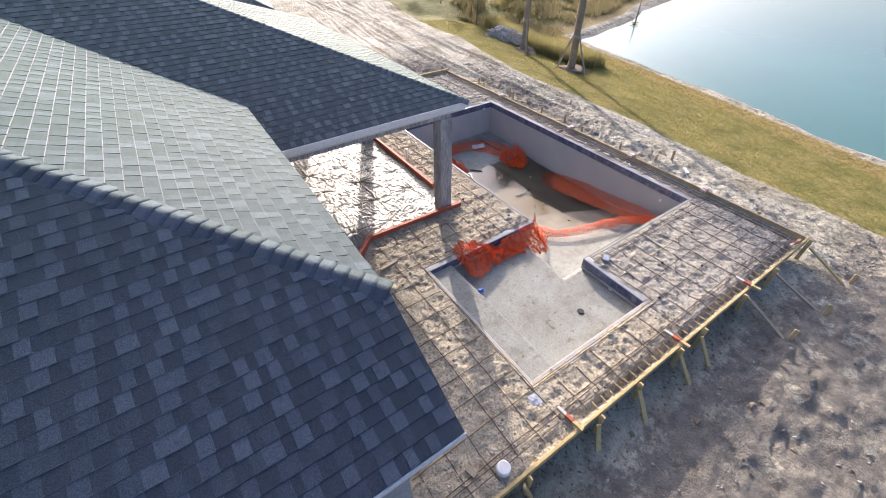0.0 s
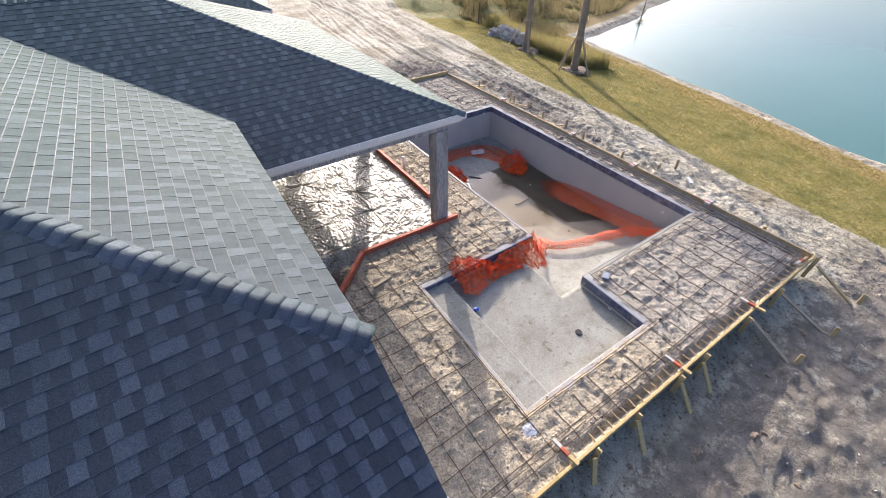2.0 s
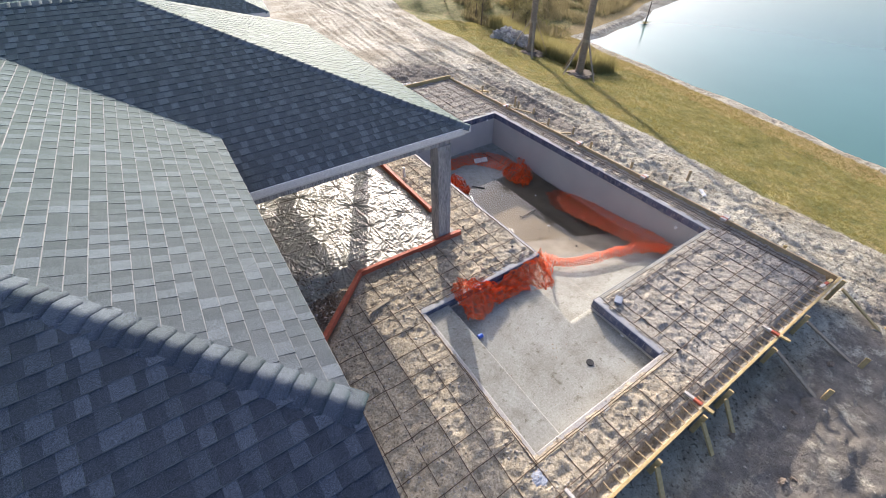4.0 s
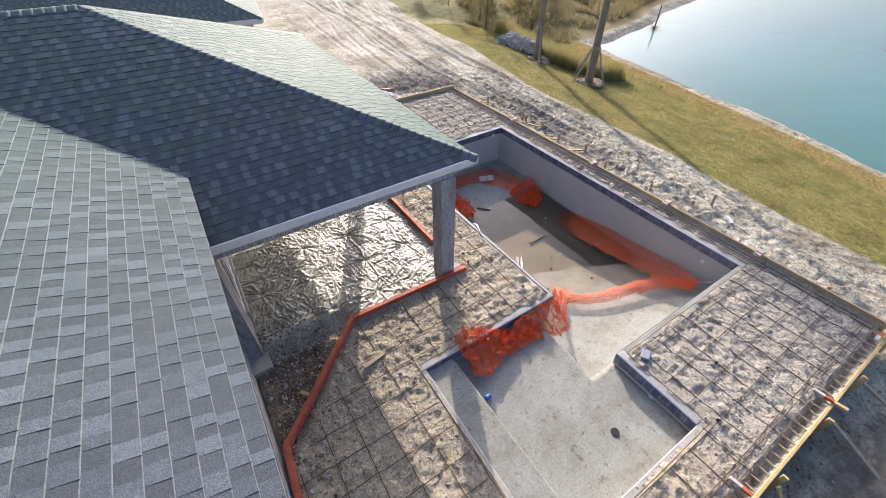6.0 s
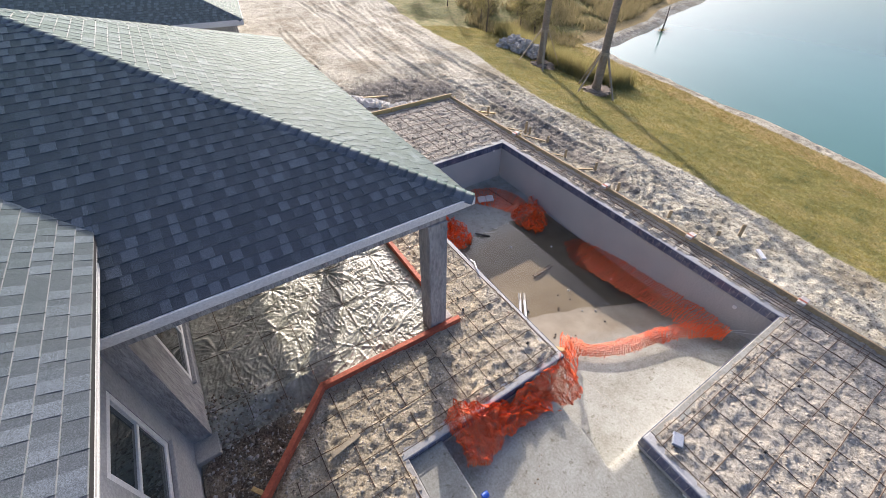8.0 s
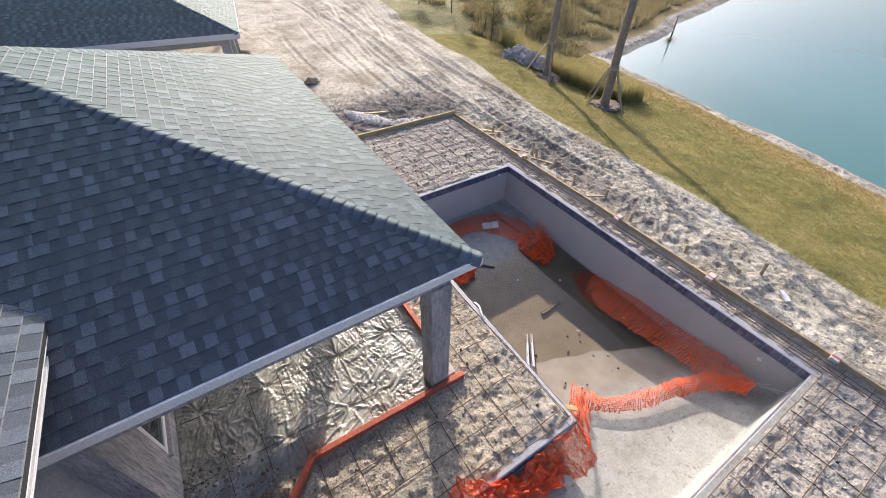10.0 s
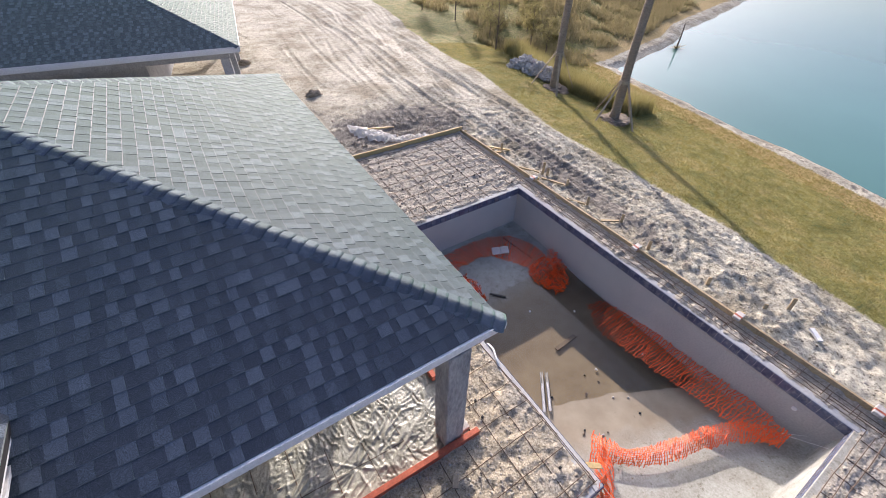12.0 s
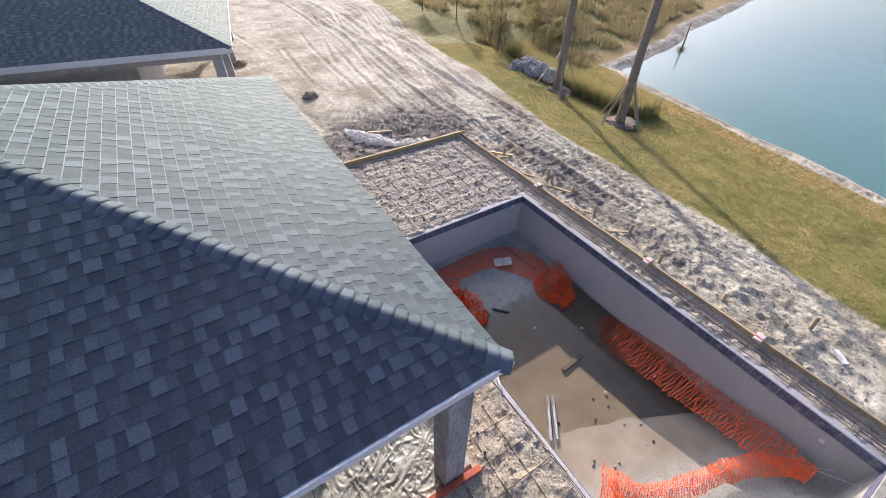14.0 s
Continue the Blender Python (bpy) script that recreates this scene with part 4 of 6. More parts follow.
def window(name, x, y0, y1, z0, z1, rail, label, stile=None):
    """A vinyl window in a wall that faces +x; rail: the height of the meeting rail, or stile: the place of an upright one."""
    w = part(name, bmesh.new(), M_VINYL, house, label)
    f = 0.075
    for a, c, e, g in ((y0, y1, z0, z0 + f), (y0, y1, z1 - f, z1), (y0, y0 + f, z0 + f, z1 - f), (y1 - f, y1, z0 + f, z1 - f)):
        part("frame", box(x - 0.04, x + 0.035, a, c, e, g, 0.006), M_VINYL, w)
    if stile is None:
        part("meeting_rail", box(x - 0.02, x + 0.02, y0 + f, y1 - f, rail - 0.025, rail + 0.025, 0.005), M_VINYL, w)
        for e, g, dx in ((z0 + f, rail - 0.025, 0.01), (rail + 0.025, z1 - f, -0.01)):
            part("pane", box(x + dx - 0.005, x + dx + 0.005, y0 + f, y1 - f, e, g), M_GLASS, w)
    else:
        part("meeting_stile", box(x - 0.02, x + 0.03, stile - 0.035, stile + 0.035, z0 + f, z1 - f, 0.005), M_VINYL, w)
        for e, g, dx in ((y0 + f, stile - 0.035, 0.01), (stile + 0.035, y1 - f, -0.01)):
            part("pane", box(x + dx - 0.005, x + dx + 0.005, e, g, z0 + f, z1 - f), M_GLASS, w)
    part("sill", box(x + 0.0, x + 0.09, y0 - 0.03, y1 + 0.03, z0 - 0.05, z0, 0.008), M_STUCCO, w)
    return w


window("window", -9.66, *WIN, 1.45, "white vinyl single-hung window with dark glass")
window("window", -9.40, *DOOR, 1.2, "white framed sliding porch window with dark glass", -3.0)
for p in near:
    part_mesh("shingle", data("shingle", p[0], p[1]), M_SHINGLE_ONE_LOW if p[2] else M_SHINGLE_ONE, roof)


# ---- waterline tiles ----
TILE = 0.15
tile_me = {}


def tile_band(p, q, inward, rows=1):
    """Square tiles along the inner top edge from p to q; inward: the plan direction into the pool."""
    d = Vector((q[0] - p[0], q[1] - p[1], 0))
    n = round(d.length / TILE)
    step = d / n
    key = round(step.length, 4)
    if key not in tile_me:
        w = step.length - 0.006
        bm = box(-w / 2, w / 2, 0, 0.012, -(TILE + 0.04), -0.0, 0.003)
        m = bpy.data.meshes.new("tile")
        bm.to_mesh(m)
        bm.free()
        m.materials.append(M_TILE)
        tile_me[key] = m
    turn = math.atan2(inward[1], inward[0]) - math.pi / 2
    for k in range(n):
        ob = part_mesh("tile", tile_me[key], M_TILE, pool)
        ob.location = Vector((p[0], p[1], -0.03)) + step * (k + 0.5)
        ob.rotation_euler = (0, 0, turn)


tile_band((PX1, PY0), (PX1, PY1), (-1, 0))
tile_band((PX0, PY1), (PX1, PY1), (0, -1))
tile_band((PX0, SY1), (PX0, PY1), (1, 0))
tile_band((SX0, SY1), (PX0, SY1), (0, -1))
tile_band((SX1, SY0), (SX1, PY0), (-1, 0))
tile_band((SX1, PY0), (PX1, PY0), (0, 1))
# render ledges left under some of the tiles
part("ledge", box(SX1 - 0.022, SX1, SY0 + 0.02, PY0 - 0.004, -0.275, -0.225, 0.006), M_CONCRETE, pool)
part("ledge", box(PX0 - 2.6, PX0 - 0.05, SY1 - 0.022, SY1, -0.275, -0.225, 0.006), M_CONCRETE, pool)
part("ledge", box(PX1 - 0.02, PX1, -7.5, -5.0, -0.275, -0.225, 0.006), M_CONCRETE, pool)


def disc(name, at, r, h, mat, axis="z", label="", category="", parent=None):
    bm = bmesh.new()
    bmesh.ops.create_cone(bm, cap_ends=True, segments=20, radius1=r, radius2=r * 0.96, depth=h)
    bmesh.ops.bevel(bm, geom=[e for e in bm.edges if len(e.link_faces) == 2 and abs(e.verts[0].co.z - e.verts[1].co.z) < 1e-5], offset=min(r, h) * 0.15, segments=1, affect="EDGES")
    if axis == "x":
        bmesh.ops.rotate(bm, matrix=Matrix.Rotation(math.pi / 2, 3, "Y"), verts=bm.verts)
    if axis == "y":
        bmesh.ops.rotate(bm, matrix=Matrix.Rotation(math.pi / 2, 3, "X"), verts=bm.verts)
    ob = part(name, bm, mat, parent)
    ob.location = at
    if label:
        tagged(ob, label, category)
    return ob


for at, ax in (((-0.01, -7.55, -0.42), "x"), ((SX1 - 0.01, -9.0, -0.30), "x"), ((-0.35, -0.01, -0.22), "y"), ((-6.3, SY1 - 0.01, -0.22), "y")):
    disc("jet_fitting", at, 0.04, 0.04, M_VINYL, ax, parent=pool)
disc("drain", (-5.08, -9.05, -0.295), 0.07, 0.03, M_BLACK, parent=pool)

# ---- reinforcing steel on the deck ----
mat_bars = thing("rebar_mat", "rusty reinforcing bars tied in a grid over the sand bed", "rebar mat")


def free(x, y):
    a = np.array([x]), np.array([y])
    w = WALL * 0.4
    pool_ = (PX0 - w < x < PX1 + w and PY0 - w < y < PY1 + w) or (SX0 - w < x < SX1 + w and SY0 - w < y < SY1 + w)
    porch = x < -5.3 and y > -5.05
    cut = (y + 4.95) * 0.683 - (x + 7.72) * 0.730 > -0.12 and x < -7.6
    return not (pool_ or porch or cut)


def bar(pts, r=0.0065):
    bm = bmesh.new()
    tube(bm, pts, r, 5)
    return part("rebar", bm, M_REBAR, mat_bars)


def run_bars(rng):
    def lay(fixed, lo, hi, along_x):
        seg, skew, t = [], rng.uniform(-0.015, 0.015), lo
        ph = rng.uniform(0, 6)
        while t <= hi + 1e-6:
            o = fixed + skew * (t - lo) * 0.4 + 0.018 * math.sin(t * 1.1 + ph)
            x, y = (t, o) if along_x else (o, t)
            if free(x, y):
                z = float(deck_z(np.array([x]), np.array([y]))[0])
                z = max(z, -0.03) + 0.009 + (0.010 if along_x else 0.0)
                seg.append((x, y, z))
            if (not free(x, y) or t + 0.14 > hi) and seg:
                if len(seg) > 2:
                    bar(seg)
                seg = []
            t += 0.14
    y = -10.3
    while y < 3.8:
        lay(y, -9.5, 0.5, True)
        y += 0.44
    x = -9.4
    while x < 0.5:
        lay(x, -10.55, 3.85, False)
        x += 0.44


rng = random.Random(11)
run_bars(rng)
# bars laid over the porch film, tied down at its puckers
porch_bars = thing("rebar_mat", "thin rusty bars laid across the plastic film", "rebar mat")
for k in range(9):
    for along_x in (True, False):
        o = (-0.3 - 1.05 * k / 2) if along_x else (-5.8 - 1.05 * k / 2)
        if o < -4.9 and along_x or k % 2 and along_x and k > 5 or o < -9.2:
            continue
        run = np.arange(-9.3, -5.3, 0.12) if along_x else np.arange(-4.85, 3.0, 0.12)
        px = run if along_x else o + 0.03 * np.sin(run * 0.9 + k) - 0.05 * (run + 2)
        py = o + 0.03 * np.sin(run * 0.9 + k) - 0.04 * (run + 7) if along_x else run
        pz = -0.05 + 0.04 * fbm(px * 0.8, py * 0.8, 60) + 0.016
        bm = bmesh.new()
        tube(bm, list(zip(px.tolist(), py.tolist(), pz.tolist())), 0.0055, 5)
        part("rebar", bm, M_REBAR, porch_bars)
# beam bars beside the pool edges, and short ties at the trench
for x0, y0, x1, y1 in ((0.12, -8.3, 0.12, 0.2), (0.28, -10.4, 0.28, 3.8), (0.40, -10.4, 0.40, 3.8), (-9.4, -10.36, 0.4, -10.36), (-9.4, -10.46, 0.4, -10.46),
                       (-4.17, -6.5, -4.17, 0.1), (-7.2, -6.5, -4.1, -6.5), (-7.2, -9.85, -7.2, -6.5), (-7.3, -9.8, -3.9, -9.8), (-3.97, -9.8, -3.97, -8.3), (-3.97, -8.3, 0.1, -8.3),
                       (-3.97, -8.42, 0.1, -8.42)):
    n = 14
    bar([(x0 + (x1 - x0) * k / n + rng.uniform(-0.008, 0.008), y0 + (y1 - y0) * k / n + rng.uniform(-0.008, 0.008), 0.02 + rng.uniform(0, 0.012)) for k in range(n + 1)], 0.006)
for k in range(37):
    x = -6.6 + k * 0.19
    bm = beam((x, -10.66, 0.0), (x + rng.uniform(-0.02, 0.02), -10.50 + rng.uniform(-0.04, 0.03), 0.004), 0.022, 0.02)
    tagged(part("tie_stick", bm, M_OLDWOOD), "short pale stick tying the form to the deck bed", "stick", "form ties")
for k in range(24):
    y = -10.2 + k * 0.42 + rng.uniform(-0.05, 0.05)
    bar([(0.56, y, 0.0), (0.18, y + rng.uniform(-0.03, 0.03), 0.015)], 0.007)
for k in range(90):
    x, y = rng.uniform(-9.3, 0.4), rng.choice((rng.uniform(-10.2, 3.7), rng.uniform(0.4, 3.7)))
    if not free(x, y) or not free(x + 0.1, y + 0.1):
        continue
    z = float(deck_z(np.array([x]), np.array([y]))[0])
    bm = bmesh.new()
    add_box(bm, x - 0.017, x + 0.017, y - 0.017, y + 0.017, z - 0.01, z + 0.048, 0.005)
    tagged(part("rebar_chair", bm, M_BLACK), "small black plastic rebar support on the sand", "rebar chair", "rebar chairs")

M_OLDPAINT = simple("worn_white_paint", (0.42, 0.38, 0.33), (0.72, 0.69, 0.64), 14, 0.75)

# ---- timber forms round the deck ----
def form(name, label, pieces, mat):
    f = thing(name, label, "formwork")
    for p, q, w, h in pieces:
        part("board", beam(p, q, w, h), mat, f)
    return f


form("form_board", "yellow new timber form along the deck edge", [((0.74, -10.69, -0.05), (-2.60, -10.69, -0.05), 0.045, 0.16), ((-2.61, -10.69, -0.045), (-6.3, -10.69, -0.05), 0.045, 0.16),
     ((-6.31, -10.69, -0.045), (-9.6, -10.69, -0.06), 0.045, 0.17)], M_LUMBER)
form("form_board", "weathered brown timber form on the lake side", [((0.635, -10.66, -0.03), (0.635, -6.4, -0.03), 0.05, 0.20), ((0.64, -6.41, -0.03), (0.64, -2.2, -0.03), 0.05, 0.19)], M_OLDWOOD)
form("form_board", "aged tan timber form on the lake side", [((0.635, -2.19, -0.03), (0.635, 1.0, -0.03), 0.05, 0.18), ((0.63, 1.01, -0.03), (0.625, 4.0, -0.03), 0.05, 0.17)], M_OLDWOOD)
form("form_board", "tan timber form across the deck's far end", [((0.68, 3.97, 0.02), (-1.9, 3.97, 0.02), 0.05, 0.22), ((-1.91, 3.97, 0.02), (-4.6, 3.98, 0.02), 0.05, 0.22)], M_LUMBER)
form("porch_form", "red-painted form board round the porch slab", [((-5.15, -5.02, 0.045), (-7.72, -4.96, 0.045), 0.085, 0.13), ((-7.70, -4.93, 0.045), (-9.5, -6.62, 0.045), 0.085, 0.13), ((-9.48, -6.6, 0.045), (-9.56, -7.6, 0.045), 0.085, 0.13)], M_REDWOOD)
form("porch_form", "red-painted form board along the porch slab", [((-5.27, -3.9, 0.045), (-5.28, 0.6, 0.045), 0.085, 0.13), ((-5.29, 0.5, 0.045), (-5.30, 3.8, 0.045), 0.085, 0.13)], M_REDWOOD)


def gz(x, y):
    return float(ground_z(np.array([float(x)]), np.array([float(y)]))[0])


def stake(x, y, top, tilt=(0.0, 0.0), mat=None, w=0.075, h=0.036):
    z = gz(x + 0.02, y)
    bm = beam((x + tilt[0], y + tilt[1], top), (x, y, z - 0.12), w, h, 0.004)
    return tagged(part("stake", bm, mat or M_LUMBER), "sawn timber stake driven into the sand", "stake", "form stakes")


def brace(p, q, mat):
    bm = beam(p, q, 0.075, 0.036, 0.004)
    return tagged(part("brace", bm, mat), "timber brace propping the deck form", "brace", "form braces")


for x, tx in ((-6.72, 0.03), (-5.72, -0.03), (-4.62, 0.02), (-3.88, 0.04), (-8.2, 0.02), (-2.3, -0.1), (-1.15, 0.05), (0.45, 0.1)):
    stake(x, -10.78, 0.10, (tx, 0.0))
for (x0, y0), (x1, y1), mt in (((-6.78, -10.80), (-6.87, -11.0), 0), ((-5.78, -10.80), (-5.9, -11.17), 0), ((-4.62, -10.80), (-4.66, -11.18), 0), ((-3.95, -10.80), (-4.02, -11.18), 0),
                               ((-8.28, -10.78), (-8.16, -10.9), 0), ((-2.28, -10.82), (-2.23, -11.66), 1), ((-1.1, -10.83), (-0.85, -11.72), 1), ((0.45, -10.85), (0.55, -11.76), 0)):
    brace((x0, y0, -0.03), (x1, y1, gz(x1, y1) - 0.02), M_GREYWOOD if mt else M_LUMBER)
for x, y in ((-2.19, -11.74), (-0.82, -11.86), (0.64, -11.82)):
    stake(x, y, gz(x, y) + 0.22, (0.1, 0.02))
for x, y, tx in ((0.72, -8.3, 0.02), (0.73, -6.0, 0.05), (0.70, -3.6, 0.02), (0.68, 0.0, 0.05), (0.66, 2.1, 0.02), (0.67, 3.7, 0.0), (-2.3, 4.05, 0), (-3.9, 4.05, 0), (0.74, -9.6, 0.02), (0.5, 4.04, 0)):
    stake(x, y, 0.09, (tx, 0.02), M_LUMBER)
for x, y, d in ((2.38, -6.4, 0.30), (1.92, -6.12, 0.12), (1.50, 0.55, 0.40), (1.58, 0.42, 0.26), (1.68, -0.35, 0.2), (1.52, -1.33, 0.24), (1.63, -2.44, 0.22), (1.27, -3.55, 0.24), (1.50, -5.03, 0.2), (1.2, 2.3, 0.3)):
    stake(x, y, gz(x, y) + d, (0.06, 0.05), M_OLDWOOD)
for p, q in (((1.06, 1.22), (1.50, 0.70)), ((1.24, 0.32), (1.64, -0.30)), ((1.12, -0.90), (1.44, -1.30)), ((1.20, -2.10), (1.56, -2.40)), ((0.80, 2.5), (1.2, 2.25))):
    brace((*p, gz(*p) + 0.03), (*q, gz(*q) + 0.05), M_OLDWOOD)


def clamp(p, q, group):
    """A painted screed block laid across a form: timber with a red band and white end."""
    p, q = Vector(p), Vector(q)
    c = thing("screed_block", "white and red painted timber block across the form", "timber block", group)
    part("block", beam(p, p.lerp(q, 0.34), 0.055, 0.045), M_OLDPAINT, c)
    part("band", beam(p.lerp(q, 0.34), p.lerp(q, 0.62), 0.058, 0.048), M_REDWOOD, c, "red painted band")
    part("tip", beam(p.lerp(q, 0.66), q, 0.06, 0.045), M_LUMBER, c)


for x, y in ((-7.13, -10.28), (-4.46, -10.36), (-2.02, -10.40)):
    clamp((x, y, 0.055), (x + 0.04, y - 0.46, 0.06), "screed blocks")
clamp((-0.03, -10.58, 0.07), (0.42, -10.62, 0.06), "screed blocks")
for y in (-8.27, -5.98, -3.56, 0.06):
    c = thing("screed_block", "white block with red marks on the deck form", "timber block", "screed blocks")
    part("block", box(0.46, 0.70, y - 0.07, y + 0.07, 0.072, 0.14, 0.01), M_OLDPAINT, c)
    part("band", box(0.52, 0.57, y - 0.073, y + 0.073, 0.070, 0.143, 0.004), M_REDWOOD, c, "red painted band")

# ---- orange safety netting ----
def ribbon(name, a_line, b_line, crumple, seed, label, cell=0.08, folds=3.0):
    """A barrier net between two lines of points; crumple: height of its folds."""
    def walk_line(line, n):
        line = [Vector(p) for p in line]
        acc = [0.0]
        for p, q in zip(line, line[1:]):
            acc.append(acc[-1] + (q - p).length)
        out = []
        for k in range(n):
            s = acc[-1] * k / (n - 1)
            i = min(max(j for j in range(len(acc)) if acc[j] <= s + 1e-9), len(line) - 2)
            out.append(line[i].lerp(line[i + 1], (s - acc[i]) / max(acc[i + 1] - acc[i], 1e-6)))
        return out
    length = sum((Vector(q) - Vector(p)).length for p, q in zip(a_line, a_line[1:]))
    n = max(8, int(length * 1.25 / cell))
    a, b_ = walk_line(a_line, n), walk_line(b_line, n)
    width = sum((p - q).length for p, q in zip(a, b_)) / n
    m = max(6, int(width * 1.5 / cell))
    P = np.zeros((n, m, 3))
    for i in range(n):
        for j in range(m):
            P[i, j] = a[i].lerp(b_[i], j / (m - 1))
    ii, jj = np.meshgrid(np.arange(n), np.arange(m), indexing="ij")
    f = ii * cell * folds, jj * cell * folds
    P[..., 2] += crumple * np.abs(fbm(f[0], f[1], seed, 3)) * 1.6
    P[..., 0] += crumple * 0.6 * fbm(f[0] + 9, f[1], seed + 3, 3)
    P[..., 1] += crumple * 0.6 * fbm(f[0], f[1] + 7, seed + 5, 3)
    vs, fs = [], []

    def strand(p, q, side, w):
        s = side / max(np.linalg.norm(side), 1e-6) * w / 2
        k = len(vs)
        up = np.array((0, 0, 0.003))
        vs.extend([p - s, p + s, q + s, q - s, p - s - up, p + s - up, q + s - up, q - s - up])
        fs.extend([[k, k + 1, k + 2, k + 3], [k + 7, k + 6, k + 5, k + 4], [k, k + 3, k + 7, k + 4], [k + 1, k + 5, k + 6, k + 2]])
    for i in range(n - 1):
        for j in range(m - 1):
            du, dv = P[i + 1, j] - P[i, j], P[i, j + 1] - P[i, j]
            strand(P[i, j], P[i + 1, j], dv, 0.012)
            strand(P[i, j], P[i, j + 1], du, 0.017)
    ob = part_mesh(name, data(name, vs, fs), M_ORANGE)
    return tagged(ob, label, "safety net", "orange nets")


def fz(x, y):
    return float(floor_z(np.array([float(x)]), np.array([float(y)]))[0]) + 0.015


def lay_on(pts, lift=0.0):
    return [(x, y, fz(x, y) + lift) for x, y in pts]


def swath(a_line, b_line, label, rise, seed, rib=0.052, rows=9, wob=0.02):
    """A stretched barrier net: close cross ribs with short free ends, joined by thin long strands. rise: how far its middle arches up."""
    rng = random.Random(seed)
    def smooth_line(line):
        pts = [Vector(p) for p in line]
        acc = [0.0]
        for p, q in zip(pts, pts[1:]):
            acc.append(acc[-1] + (q - p).length)
        return acc, [[p[i] for p in pts] for i in range(3)]
    (sa, ca), (sb, cb) = smooth_line(a_line), smooth_line(b_line)
    n = int(max(sa[-1], sb[-1]) / rib)
    vs, fs = [], []

    def strip(pts, side, w):
        side = Vector(side).normalized() * w / 2
        k = len(vs)
        for p in pts:
            for o in (side, -side):
                vs.append(tuple(p + o))
                vs.append(tuple(p + o - Vector((0, 0, 0.004))))
        for i in range(len(pts) - 1):
            j = k + 4 * i
            fs.extend([[j, j + 4, j + 6, j + 2], [j + 3, j + 7, j + 5, j + 1], [j + 1, j + 5, j + 4, j], [j + 2, j + 6, j + 7, j + 3]])
    grid = []
    for i in range(n + 1):
        t = i / n
        p = Vector([float(np.interp(t * sa[-1], sa, c)) for c in ca])
        q = Vector([float(np.interp(t * sb[-1], sb, c)) for c in cb])
        row = []
        for j in range(rows):
            u = j / (rows - 1)
            w = p.lerp(q, u)
            w.z += rise * (1 - (2 * u - 1) ** 2) * (0.8 + 0.4 * noise.noise(Vector((i * rib * 2.2, seed, 0)))) + wob * noise.noise(Vector((i * rib * 7, u * 3, seed)))
            w += Vector((noise.noise(Vector((i * rib * 5, u * 2.5, seed + 4))), noise.noise(Vector((i * rib * 5, u * 2.5, seed + 8))), 0)) * wob * 1.3
            row.append(w)
        grid.append(row)
    for i in range(n + 1):
        d = grid[min(i + 1, n)][rows // 2] - grid[max(i - 1, 0)][rows // 2]
        row = list(grid[i])
        row = [w + d.normalized() * rib * rng.gauss(0, 0.22) + Vector((0, 0, rng.gauss(0, 0.008))) for w in row]
        row[0] = row[0] + (row[0] - row[1]).normalized() * rng.uniform(0.0, 0.07)
        row[-1] = row[-1] + (row[-1] - row[-2]).normalized() * rng.uniform(0.0, 0.07)
        strip(row, d, rng.uniform(0.016, 0.024))
    for j in range(rows):
        d = grid[0][min(j + 1, rows - 1)] - grid[0][max(j - 1, 0)]
        strip([grid[i][j] for i in range(n + 1)], d, 0.009)
    ob = part_mesh("safety_net", data("safety_net", vs, fs), M_ORANGE)
    return tagged(ob, label, "safety net", "orange nets")


swath(lay_on([(-3.9, -1.9), (-3.75, -0.9), (-3.0, -0.25), (-1.9, -0.15), (-1.2, -0.22), (-0.55, -0.5), (-0.22, -1.2), (-0.2, -1.7)], 0.01),
      lay_on([(-3.1, -1.7), (-3.0, -1.2), (-2.6, -0.8), (-1.9, -0.72), (-1.55, -0.85), (-1.2, -1.25), (-0.95, -1.7), (-0.9, -1.85)], 0.01), "orange plastic barrier netting lying on the pool floor", 0.03, 3, 0.062, 8, 0.03)
ribbon("safety_net", lay_on([(-0.05, -1.75), (-0.12, -2.2), (-0.40, -2.75)], 0.12), lay_on([(-1.05, -1.85), (-1.12, -2.3), (-0.88, -2.9)]), 0.22, 8, "bunched orange barrier netting on the pool floor", 0.036, 6)
ribbon("safety_net", lay_on([(-3.7, -1.0), (-3.5, -1.7), (-3.3, -2.4)], 0.16), lay_on([(-2.75, -1.1), (-2.6, -1.7), (-2.72, -2.25)]), 0.30, 12, "bunched orange barrier netting by the pool wall", 0.036, 6)
swath([(-0.02, -3.5, -1.45), (-0.03, -4.3, -1.26), (-0.03, -5.0, -1.14), (-0.06, -5.95, -1.04), (-0.07, -6.5, -0.97), (-0.06, -7.0, -0.90), (-0.14, -7.42, -0.82), (-0.26, -7.78, -0.78)],
      [(-0.85, -3.5, -1.52), (-0.82, -4.2, -1.44), (-0.78, -4.9, -1.33), (-0.72, -5.8, -1.22), (-0.68, -6.3, -1.17), (-0.67, -6.8, -1.10), (-0.64, -7.25, -1.03), (-0.53, -7.72, -0.96)], "orange barrier netting sagging against the pool wall", 0.03, 15, 0.06, 10, 0.035)
